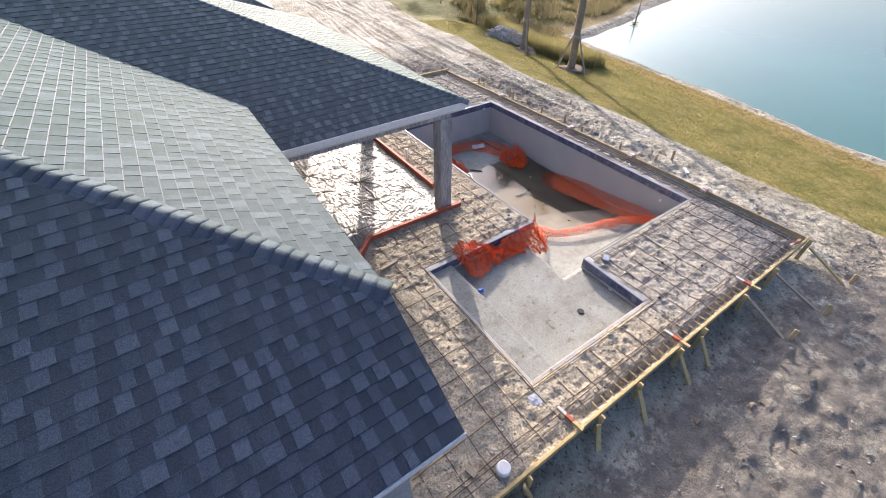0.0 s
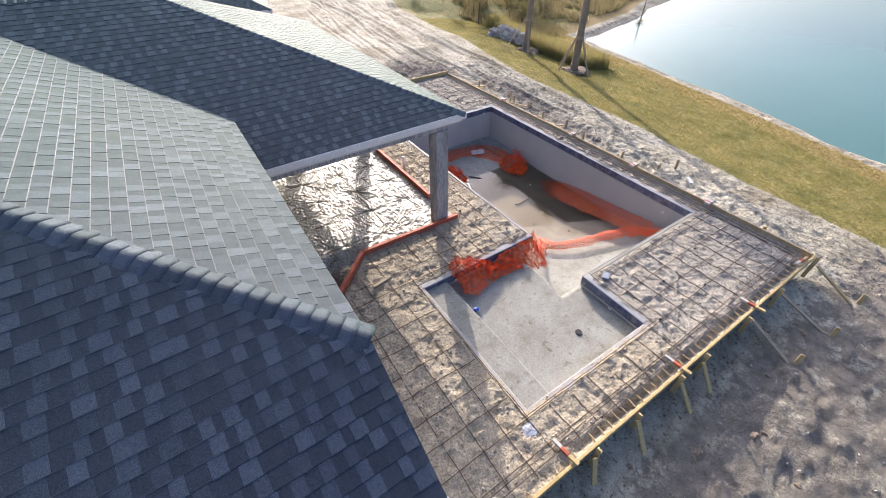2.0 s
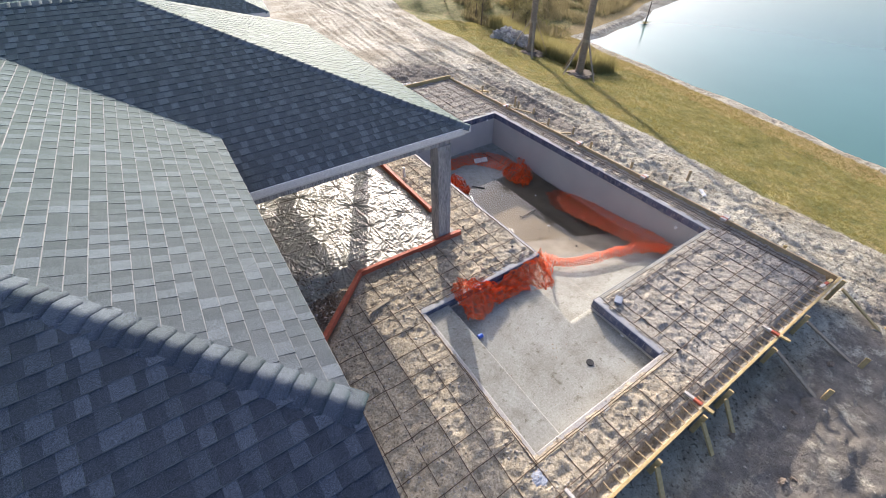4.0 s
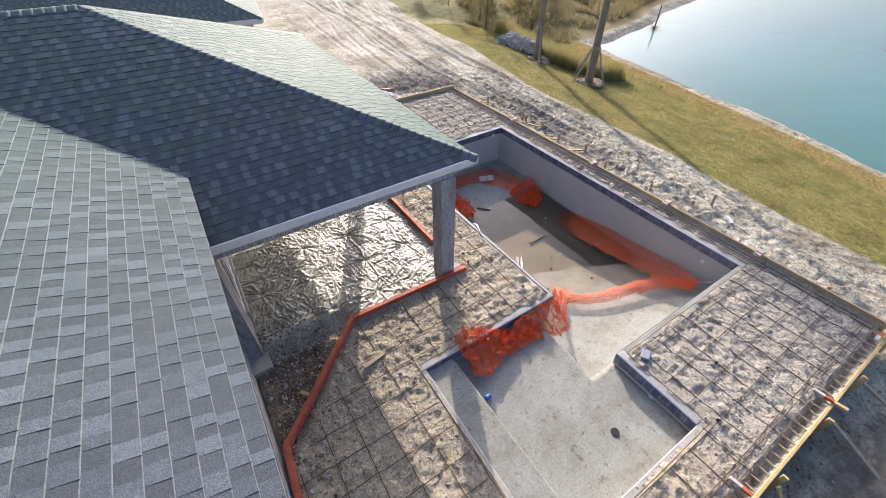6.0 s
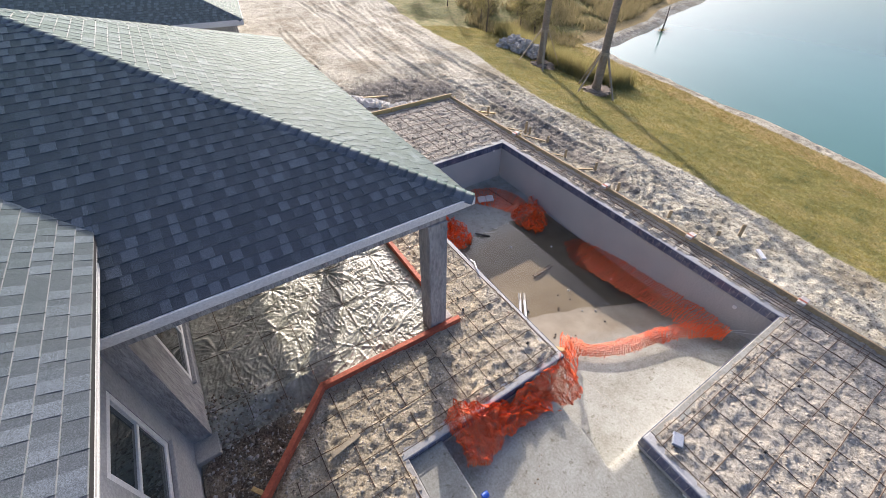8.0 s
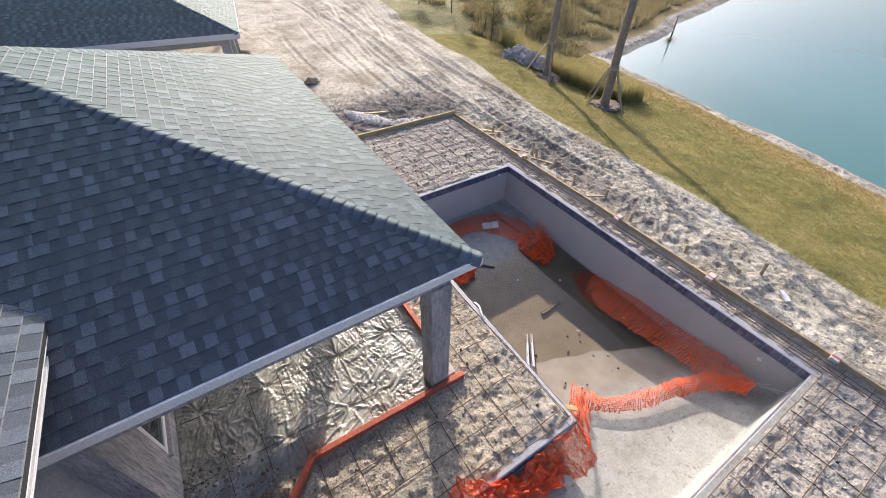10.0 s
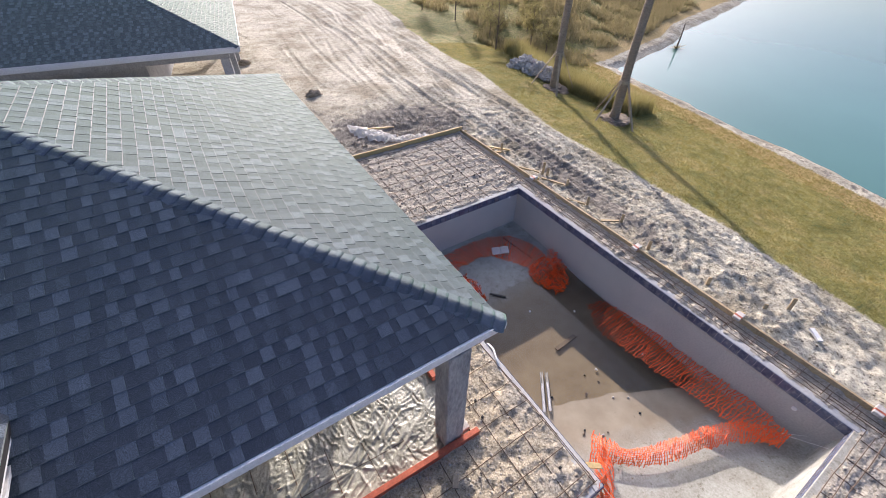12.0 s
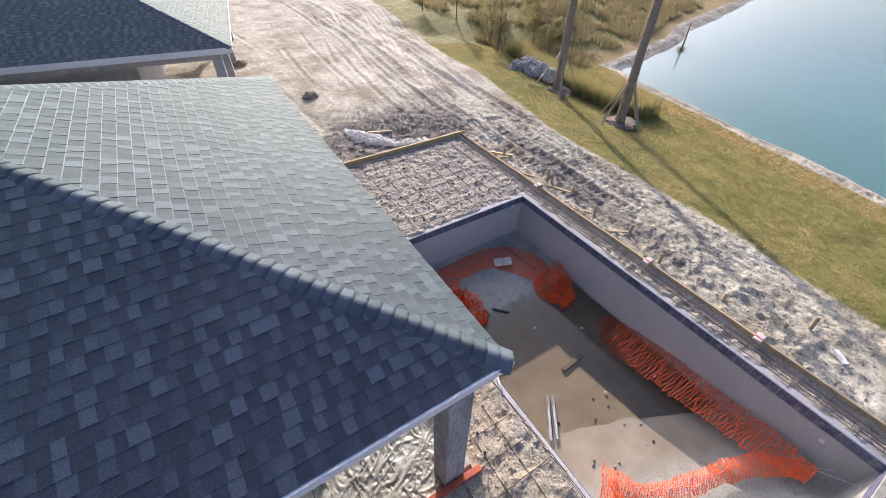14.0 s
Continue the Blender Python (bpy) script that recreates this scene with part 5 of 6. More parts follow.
swath([(-3.05, -5.85, -1.07), (-2.75, -6.39, -1.03), (-2.37, -6.57, -1.01), (-1.83, -6.75, -0.98), (-1.24, -6.90, -0.96), (-0.73, -7.12, -0.93), (-0.38, -7.41, -0.89), (-0.24, -7.76, -0.83)],
      [(-3.45, -6.16, -1.10), (-3.03, -6.47, -1.07), (-2.61, -6.76, -1.02), (-2.14, -6.96, -1.0), (-1.57, -7.11, -0.98), (-1.06, -7.30, -0.95), (-0.65, -7.55, -0.92), (-0.51, -7.78, -0.88)], "orange barrier netting strung across the pool", 0.06, 21, 0.046, 9, 0.02)
swath([(-2.98, -5.95, -1.0), (-3.35, -6.2, -0.85), (-3.75, -6.4, -0.55), (-4.0, -6.5, -0.12)], [(-3.25, -6.5, -1.05), (-3.5, -6.65, -0.95), (-3.8, -6.85, -0.75), (-4.0, -6.95, -0.45)], "orange barrier netting pulled up over the pool corner", 0.04, 24, 0.045, 9, 0.05)
ribbon("safety_net", [(-3.98, -6.5, 0.0), (-4.25, -6.63, -0.05), (-4.8, -6.66, -0.16), (-5.4, -6.66, -0.2), (-5.75, -6.55, 0.03), (-6.15, -6.3, 0.06), (-6.4, -6.5, 0.04)],
       [(-3.9, -7.1, -0.8), (-4.4, -7.2, -0.5), (-4.9, -7.12, -0.28), (-5.4, -7.05, -0.28), (-5.75, -7.1, -0.27), (-6.15, -7.25, -0.27), (-6.42, -7.15, -0.27)], 0.15, 27, "bunched orange barrier netting over the shelf wall", 0.034, 5)

M_SCRAP = simple("clear_plastic_scrap", (0.26, 0.30, 0.36), (0.52, 0.56, 0.62), 14, 0.3, 0, 60, 0.5, 0.02)
M_MULCH = simple("mulch", (0.15, 0.115, 0.085), (0.36, 0.29, 0.22), 9, 0.95, 0, 40, 0.9, 0.03)

# ---- loose things in and round the pool ----
def crumpled(name, at, size, mat, label, category, seed, turn=0.0):
    bm = bmesh.new()
    bmesh.ops.create_icosphere(bm, subdivisions=4 if max(size) > 0.25 else 2, radius=0.5)
    for v in bm.verts:
        k = 1 + 0.5 * noise.noise(v.co * 3.1 + Vector((seed, 0, 0))) + 0.55 * abs(noise.noise(v.co * 7 + Vector((0, seed, 0)))) - 0.1
        v.co = Vector((v.co.x * size[0] * k, v.co.y * size[1] * k, max(v.co.z * k, -0.3) * size[2]))
    lo = min(v.co.z for v in bm.verts)
    for v in bm.verts:
        v.co.z -= lo
    ob = part(name, bm, mat)
    ob.location = at
    ob.rotation_euler = (0, 0, turn)
    return tagged(ob, label, category)


bm = bmesh.new()
for k in range(2):
    add_box(bm, -0.24 + k * 0.24, -0.005 + k * 0.24, -0.14, 0.14, 0, 0.06, 0.025)
ob = part("white_bag", bm, M_SHEET)
ob.location = (-1.25, -0.9, fz(-1.25, -0.9) + 0.06)
ob.rotation_euler = (0.05, -0.12, -0.5)
tagged(ob, "folded white plastic bag lying on the netting", "bag")
for p, q in (((-2.80, -4.30), (-3.42, -5.02)), ((-2.72, -4.36), (-3.30, -5.06))):
    bm = bmesh.new()
    a, c = Vector((*p, fz(*p) + 0.0)), Vector((*q, fz(*q) + 0.05))
    d = (c - a)
    s = d.cross(Vector((0, 0, 1))).normalized() * 0.028
    prof = [(-1, 0.05), (-1, 0), (1, 0), (1, 0.05), (0.85, 0.05), (0.85, 0.008), (-0.85, 0.008), (-0.85, 0.05)]
    rings = [[bm.verts.new(e + s * u + Vector((0, 0, h))) for u, h in prof] for e in (a, c)]
    for k in range(8):
        bm.faces.new((rings[0][k], rings[0][(k + 1) % 8], rings[1][(k + 1) % 8], rings[1][k]))
    tagged(part("metal_channel", bm, M_STEEL), "galvanised metal channel lying on the pool floor", "metal channel", "metal channels")


def plank(p, q, w, h, mat, label, name="plank", category="plank"):
    return tagged(part(name, beam(p, q, w, h), mat), label, category)


# silt-coloured board added in place of a sunken slot in the pool floor
plank((-2.1, -4.05, fz(-2.1, -4.05) + 0.02), (-1.45, -4.0, fz(-1.45, -4.0) + 0.02), 0.1, 0.03, M_SLOT, "silt-brown strip standing in for a slot in the pool floor")
plank((-2.42, -1.95, fz(-2.4, -1.9) + 0.015), (-2.12, -2.25, fz(-2.1, -2.2) + 0.015), 0.045, 0.03, M_BLACK, "short black stick on the pool floor", "stick", "stick")
plank((-3.95, -6.2, -0.35), (-3.62, -6.35, -0.55), 0.09, 0.03, M_LUMBER, "pale board end among the netting")
plank((-7.99, -6.02, 0.03), (-7.55, -5.95, 0.03), 0.08, 0.04, M_GREYWOOD, "short timber offcut on the deck mesh")
plank((-9.05, -5.75, -0.14), (-8.78, -6.1, -0.13), 0.06, 0.03, M_LUMBER, "short timber offcut beside the house wall")
plank((-8.8, -10.17, 0.02), (-8.76, -10.33, 0.02), 0.09, 0.04, M_GREYWOOD, "short timber offcut on the deck mesh")
plank((-5.9, -5.5, 0.02), (-5.8, -5.36, 0.02), 0.09, 0.05, M_GREYWOOD, "small timber block on the deck mesh")
bm = box(-0.1, 0.1, -0.07, 0.07, 0, 0.06, 0.008)
ob = part("paver", bm, M_BRICK)
ob.location, ob.rotation_euler = (-3.73, -8.5, 0.0), (0, 0, 0.5)
tagged(ob, "blue-grey paver brick on the deck corner", "paver brick")
disc("bucket_lid", (-8.40, -10.48, 0.06), 0.105, 0.1, M_VINYL, "z", "round white plastic bucket at the form", "bucket")
disc("blue_cup", (-6.42, -7.5, -0.26), 0.045, 0.1, M_BLUE, "x", "small blue plastic cup on the shelf", "cup")
disc("pipe_stub", (-5.0, -2.0, 0.12), 0.04, 0.3, M_VINYL, "z", "short white pipe stub in the sand", "pipe")
crumpled("plastic_scrap", (-7.3, -9.98, -0.02), (0.30, 0.20, 0.035), M_SCRAP, "crumpled clear plastic scrap at the pool corner", "plastic scrap", 4)
def plastic_sheet(line, width, high, seed, label):
    """A thrown-down sheet bunched into sharp ridges along a line."""
    n, m = 90, 34
    t = np.linspace(0, 1, n)[:, None] + np.zeros((1, m))
    u = np.linspace(-1, 1, m)[None, :] + np.zeros((n, 1))
    k = np.linspace(0, 1, len(line))
    cx, cy = np.interp(t, k, [p[0] for p in line]), np.interp(t, k, [p[1] for p in line])
    dx, dy = line[-1][0] - line[0][0], line[-1][1] - line[0][1]
    d = math.hypot(dx, dy)
    w = width * (0.55 + 0.9 * np.abs(fbm(t * 5, t * 0 + seed, seed, 3))) * np.clip(np.minimum(t, 1 - t) * 8, 0.25, 1)
    x, y = cx - dy / d * u * w, cy + dx / d * u * w
    x, y = x + 0.05 * fbm(t * 14, u * 3, seed + 1, 2), y + 0.05 * fbm(t * 14, u * 3, seed + 2, 2)
    ridge = np.clip(1 - 3 * np.abs(vnoise(t * 6 + u * 1.5, u * 1.6 - t * 3, seed + 3)), 0, 1) + 0.35 * np.clip(1 - 4 * np.abs(vnoise(t * 12 - u * 3, u * 3 + t * 5, seed + 5)), 0, 1)
    z = ground_z(x, y) + 0.015 + high * (1 - u * u) * (0.35 + 0.65 * ridge)
    vs = np.stack([x, y, z], -1).reshape(-1, 3).tolist()
    fs = [[i * m + j, i * m + j + 1, (i + 1) * m + j + 1, (i + 1) * m + j] for i in range(n - 1) for j in range(m - 1)]
    return tagged(part_mesh("plastic_sheet", data("plastic_sheet", vs, fs), M_SHEET), label, "plastic sheet")


plastic_sheet([(-2.55, 6.75), (-2.2, 6.0), (-1.75, 5.35), (-1.55, 5.0)], 0.42, 0.13, 9, "crumpled white plastic sheet on the mud")
plastic_sheet([(-1.75, 5.0), (-1.2, 4.95), (-0.6, 4.75), (-0.3, 4.65)], 0.22, 0.10, 13, "crumpled white plastic sheet behind the form")
plank((-2.2, 4.35, gz(-2.2, 4.3) + 0.10), (-0.2, 4.45, gz(-0.2, 4.45) + 0.08), 0.09, 0.04, M_LUMBER, "tan board lying behind the form")
plank((-2.4, 6.3, gz(-2.4, 6.3) + 0.06), (-1.1, 5.9, gz(-1.1, 5.9) + 0.06), 0.07, 0.04, M_LUMBER, "tan board lying on the mud")
plank((1.0, 2.9, gz(1, 2.9) + 0.06), (1.5, 2.2, gz(1.5, 2.2) + 0.06), 0.07, 0.04, M_LUMBER, "tan board lying on the sand")
plank((2.05, -7.15, gz(2.05, -7.15) + 0.06), (2.25, -6.9, gz(2.25, -6.9) + 0.08), 0.10, 0.05, M_VINYL, "white painted board end on the sand")
crumpled("dirt_clod", (-2.6, 10.6, gz(-2.6, 10.6) - 0.05), (0.6, 0.4, 0.35), M_GREYWOOD, "dark clod of earth on the sand", "clod", 21)
crumpled("dirt_clod", (-4.3, 16.5, gz(-4.3, 16.5) - 0.03), (0.5, 0.3, 0.3), M_GREYWOOD, "dark clod of earth on the sand", "clod", 23)
bm = bmesh.new()
tube(bm, [(-4.16, -4.30, -0.005), (-4.10, -4.14, 0.015), (-4.02, -3.95, 0.01), (-3.985, -3.78, -0.08), (-3.99, -3.66, -0.26), (-4.0, -3.60, -0.46)], 0.021, 8)
tagged(part("hose", bm, M_VINYL, smooth=True), "short white plastic hose hanging over the pool edge", "hose")
for k, (x, y) in enumerate(((-1.9, -2.92), (-0.95, -3.5), (-1.75, -4.9), (-0.55, -5.2))):
    crumpled("litter", (x, y, max(fz(x, y), -1.368) - 0.012), (0.07, 0.05, 0.04), M_SHEET, "scrap of white plastic lying in the pool", "litter", k + 300, k)
rng = random.Random(5)
for k in range(16):
    x, y = rng.uniform(-3.6, -1.6), rng.uniform(-6.2, -4.8)
    crumpled("debris", (x, y, fz(x, y) - 0.01), (0.03 + 0.05 * rng.random(), 0.04, 0.03), rng.choice((M_MULCH, M_BLACK, M_MULCH, M_ROCK)), "small bit of debris on the pool floor", "debris", k)
for k in range(12):
    x, y = rng.uniform(-6.5, 0.5), rng.uniform(-13.5, -11.0)
    crumpled("stone", (x, y, gz(x, y) - 0.02), (0.07 + 0.12 * rng.random(), 0.10, 0.07), M_MULCH, "grey stone lying on the sand", "stone", k + 40)

plank((-0.78, -0.45, fz(-0.78, -0.45) + 0.02), (-0.62, -1.55, fz(-0.62, -1.55) + 0.02), 0.022, 0.022, M_BLACK, "thin dark rod lying in the pool", "rod", "rod")
for q in ((-0.02, -7.95, -0.75), (-0.25, -8.19, -0.45)):
    bm = bmesh.new()
    tube(bm, [(-0.22, -7.65, fz(-0.22, -7.65) + 0.12), q], 0.004, 5)
    tagged(part("tie_string", bm, M_VINYL), "thin white string tied to the netting", "string", "tie strings")
for k in range(150):
    x, y = -9.55 + abs(rng.gauss(0, 0.35)), rng.uniform(-8.5, -4.1)
    if x < -8.4 and not (x < -9.3 and y > -4.75):
        s = 0.03 + 0.06 * rng.random()
        crumpled("rubble", (x, y, float(deck_z(np.array([x]), np.array([y]))[0]) - 0.01), (s, s * 0.8, s * 0.6), rng.choice((M_ROCK, M_MULCH, M_MULCH)), "lump of rubble at the foot of the wall", "rubble", k + 80, k)

# pebbles and crumbs of mortar on the shelf and deck
def crumbs(name, x, y, z, size, flat, mat, label, category, seed):
    """Many small angular lumps in one mesh."""
    r = np.random.default_rng(seed)
    base = np.array([(1, 0, 0), (-1, 0, 0), (0, 1, 0), (0, -1, 0), (0, 0, 1), (0, 0, -1)], float)
    tri = np.array([(0, 2, 4), (2, 1, 4), (1, 3, 4), (3, 0, 4), (2, 0, 5), (1, 2, 5), (3, 1, 5), (0, 3, 5)])
    n = len(x)
    a = r.uniform(0, math.tau, n)
    p = base[None] * r.uniform(0.55, 1.45, (n, 6, 1)) * size[:, None, None]
    long_ = r.uniform(0.5, 1.0, n)[:, None]
    px, py = p[..., 0], p[..., 1] * long_
    co = np.stack([x[:, None] + px * np.cos(a)[:, None] - py * np.sin(a)[:, None], y[:, None] + px * np.sin(a)[:, None] + py * np.cos(a)[:, None],
                   z[:, None] + p[..., 2] * flat + r.uniform(-0.2, 0.2, (n, 6)) * size[:, None]], -1).reshape(-1, 3)
    loops = (tri[None] + 6 * np.arange(n)[:, None, None]).ravel().astype(np.int32)
    me = bpy.data.meshes.new(name)
    me.vertices.add(len(co))
    me.vertices.foreach_set("co", co.ravel())
    me.loops.add(len(loops))
    me.loops.foreach_set("vertex_index", loops)
    me.polygons.add(8 * n)
    me.polygons.foreach_set("loop_start", np.arange(0, 24 * n, 3).astype(np.int32))
    me.update(calc_edges=True)
    return tagged(part_mesh(name, me, mat), label, category, kind="stuff")


def on_deck(x, y):
    return (x > DECK[0]) & (x < DECK[1]) & (y > DECK[2]) & (y < DECK[3])


rs = np.random.default_rng(41)
x, y = rs.uniform(-9.5, 6, 5000), rs.uniform(-14.5, 9, 5000)
keep = ~on_deck(x, y) & (grass_mask(x, y) < 0.5) & ((y > -10.7) | (rs.random(5000) < 0.15))
x, y = x[keep], y[keep]
crumbs("gravel", x, y, ground_z(x, y), 0.006 + 0.016 * rs.random(len(x)) ** 3, 0.6, M_CLOD, "scattered small stones on the sand", "gravel", 1)
x, y = rs.uniform(-7.1, 0, 4200), rs.uniform(-9.7, -4.5, 4200)
keep = in_pool(x, y) & (fbm(x * 1.5, y * 1.5, 81, 3) > rs.uniform(-0.2, 0.5, len(x)))
x, y = x[keep], y[keep]
crumbs("gravel", x, y, floor_z(x, y), 0.004 + 0.014 * rs.random(len(x)) ** 3, 0.6, M_MULCH, "crumbs of mortar on the pool floor", "gravel", 2)
x, y = rs.uniform(DECK[0], DECK[1], 46000), rs.uniform(DECK[2], DECK[3], 46000)
keep = ~deck_hole(x, y) & (fbm(x * 2.2, y * 2.2, 66, 3) > rs.uniform(-0.5, 0.25, len(x)))
x, y = x[keep], y[keep]
half = rs.random(len(x)) < 0.8
for sel, mt, nm in ((half, M_CLOD, "dry sand crumbs"), (~half, M_EARTH, "dark damp crumbs")):
    crumbs("sand_crumbs", x[sel], y[sel], deck_z(x[sel], y[sel]), 0.007 + 0.024 * rs.random(sel.sum()) ** 2.2, 0.7, mt, nm + " lying over the sand bed", "sand crumbs", 3)
x, y = np.concatenate([rs.uniform(0.7, 4.6, 13000), rs.uniform(-6, 3, 16000), rs.uniform(-9, 3, 900), rs.uniform(-6, 6, 4000)]), np.concatenate([rs.uniform(-12, 6, 13000), rs.uniform(4, 9, 16000), rs.uniform(-14, -10.7, 900), rs.uniform(8, 20, 4000)])
keep = (grass_mask(x, y) < 0.4) & (fbm(x * 1.6, y * 1.6, 68, 3) + 0.5 * mud_mask(x, y) > rs.uniform(-0.3, 0.35, len(x))) & ~on_deck(x, y)
x, y = x[keep], y[keep]
dark = rs.random(len(x)) < 0.12 + 0.6 * np.clip(mud_mask(x, y) * 1.5, 0, 1)
for sel, mt, nm in ((~dark, M_CLOD, "dry grey clods"), (dark, M_EARTH, "dark damp clods")):
    big = 0.008 + 0.030 * rs.random(sel.sum()) ** 2.6 * (1 + mud_mask(x[sel], y[sel]))
    crumbs("clods", x[sel], y[sel], ground_z(x[sel], y[sel]), big, 0.65, mt, nm + " scattered over the site", "clods", 4)
x, y = rs.uniform(-9.35, -7.9, 2600), rs.uniform(-6.3, -4.1, 2600)
keep = ((y + 4.95) * 0.683 - (x + 7.72) * 0.730 > 0.05) & (rs.random(2600) < np.clip((-7.9 - x) * 0.9 - np.clip((y + 4.9) * 0.8, 0, 1), 0.06, 1))
x, y = x[keep], y[keep]
for k, mt in enumerate((M_ROCK, M_MULCH, M_EARTH)):
    sel = np.arange(len(x)) % 3 == k
    z = np.where(y[sel] > -4.98, film_z(x[sel], y[sel]), deck_z(x[sel], y[sel]))
    crumbs("rubble_bits", x[sel], y[sel], z, 0.010 + 0.035 * rs.random(sel.sum()) ** 2.2, 0.7, mt, "broken rubble bits at the foot of the house wall", "rubble", 60 + k)


# ---- neighbouring house ----
house2 = thing("house", "neighbouring house with a dark shingle hip roof and pale posts", "house")
QE, QS, QZ = -5.2, 8.9, 2.4
QD = 7.0
q_e = [(QE, QS), (QE, QS + 2 * QD), (QE - QD, QS + QD)]
q_s = [(QE, QS), (QE - QD, QS + QD), (QE - 13, QS + QD), (QE - 13, QS)]
zq_e = lambda x, y: QZ + PITCH * (QE - x)
zq_s = lambda x, y: QZ + PITCH * (y - QS)
keep_roof = roof
roof = part("roof", box(-11, -10.9, 13, 13.1, 2.5, 2.6), M_SOFFIT, house2, "dark charcoal shingle hip roof")
slope_board(q_e, zq_e)
slope_board(q_s, zq_s)
slope_board([(QE, QS + 2 * QD), (QE - 13, QS + 2 * QD), (QE - 13, QS + QD), (QE - QD, QS + QD)], lambda x, y: QZ + PITCH * (QS + 2 * QD - y))
rng = random.Random(19)
t2 = shingle_pieces(q_e, ((QE, QS, QZ), (0, 1), (-1, 0)), rng) + shingle_pieces(q_s, ((QE, QS, QZ), (-1, 0), (0, 1)), rng)
ob = part_mesh("shingles", join(t2), M_SHINGLE, roof)
ob["kind"] = "stuff"
hip_caps((QE, QS, QZ), (QE - QD, QS + QD, zq_e(QE - QD, 0)), HIP_FOLD)
keep_house, house = house, house2
fascia((QE, QS), (QE - 13, QS), QZ - 0.008, (0, -1), h=0.16)
fascia((QE, QS), (QE, QS + 2 * QD), QZ - 0.012, (1, 0), lip=0.4)
house, roof = keep_house, keep_roof
part("soffit", box(QE - 13, QE - 0.05, QS + 0.05, QS + 2 * QD - 0.1, 2.2, 2.24), M_SOFFIT, house2)
part("beam", box(QE - 12.5, QE - 0.4, QS + 0.35, QS + 0.6, 1.98, 2.2), M_STUCCO, house2)
part("beam", box(QE - 0.7, QE - 0.45, QS + 0.6, QS + 13.4, 1.98, 2.2), M_STUCCO, house2)
for y in (0.48, 4.3, 8.4, 12.6):
    part("column", box(QE - 0.72, QE - 0.42, QS + y - 0.15, QS + y + 0.15, -0.9, 1.98, 0.01), M_STUCCO, house2, "pale grey square column")
part("wall", box(-17, QE - 3.6, QS + 3.2, QS + 13, -0.6, 2.2), M_STUCCO, house2)
# the house stands a little askew to its neighbour
house2.matrix_world = Matrix.Translation((QE, QS, 0)) @ Matrix.Rotation(radians(-9), 4, "Z") @ Matrix.Translation((-QE, -QS, 0))

# ---- staked palm trunks ----
def palm(x, y, lean, seed):
    rng = random.Random(seed)
    z0 = gz(x, y)
    t = thing("palm_tree", "transplanted grey palm trunk held up by timber props", "palm tree", "staked palms")
    bm = bmesh.new()
    pts, rad = [], []
    for k in range(15):
        h = k * 0.62
        pts.append((x + lean[0] * h + 0.02 * math.sin(k), y + lean[1] * h, z0 - 0.15 + h))
        rad.append(0.19 - 0.006 * k + (0.05 if k == 0 else 0) + 0.008 * rng.random())
    tube(bm, pts, rad, 12)
    part("trunk", bm, M_BARK, t, smooth=True)
    bm = bmesh.new()
    h = 1.7
    c = Vector((x + lean[0] * h, y + lean[1] * h, z0 + h))
    tube(bm, [c - Vector((0, 0, 0.06)), c + Vector((0, 0, 0.06))], 0.215, 12)
    part("collar", bm, M_GREYWOOD, t, "timber batten collar")
    for k in range(4):
        a = seed + k * math.pi / 2 + 0.5
        px, py = x + math.cos(a) * 1.15, y + math.sin(a) * 1.15
        part("prop", beam(c + Vector((math.cos(a) * 0.2, math.sin(a) * 0.2, 0)), (px, py, gz(px, py) - 0.05), 0.085, 0.04), M_GREYWOOD, t, "timber prop")
    top = Vector(pts[-1])
    vs, fs = [], []
    for k in range(22):
        a, rise, n = k * 2.4 + rng.uniform(-0.2, 0.2), rng.uniform(-0.5, 1.1), 13
        long_ = rng.uniform(1.1, 1.6)
        out = Vector((math.cos(a), math.sin(a), 0))
        side = Vector((-math.sin(a), math.cos(a), 0))
        spine = [top + out * (long_ * i / n) + Vector((0, 0, rise * long_ * i / n - 0.95 * long_ * (i / n) ** 2)) for i in range(n + 1)]
        for i in range(n):
            w = 0.05 + 0.5 * math.sin(math.pi * min(1, (i + 1.5) / (n + 1)))
            along = (spine[i + 1] - spine[i])
            for sgn in (1, -1):
                tip = spine[i] + side * sgn * w * rng.uniform(0.7, 1.1) + along * 1.8 - Vector((0, 0, 0.25 * w + rng.uniform(0, 0.12)))
                j = len(vs)
                vs += [tuple(spine[i]), tuple(spine[i] + along * 0.55), tuple(tip)]
                fs.append([j, j + 1, j + 2])
    part_mesh("crown", data("crown", vs, fs), M_PALM, t, "drooping olive-brown palm fronds")
    crumpled("mulch_mound", (x, y, z0 - 0.10), (1.5, 1.2, 0.32), M_MULCH, "low ring of mulch round a palm trunk", "mulch", seed + 3)


palm(8.35, 3.15, (-0.018, 0.0), 1)
palm(8.55, 7.15, (-0.02, 0.0), 2)
rng = random.Random(77)
pile = thing("rock_pile", "low pile of pale grey rocks on the bank", "rock pile")
for k in range(13):
    x, y = 8.95 + 0.14 * (k % 3) + rng.uniform(-0.25, 0.3), 8.3 + 2.2 * k / 12 + rng.uniform(-0.15, 0.15)
    r = crumpled("rock", (x, y, gz(x, y) - 0.06 + 0.25 * (k % 2)), (0.75, 0.62, 0.62), M_ROCK, "", "", 31 + k, rng.uniform(0, 3))
    r.parent = pile


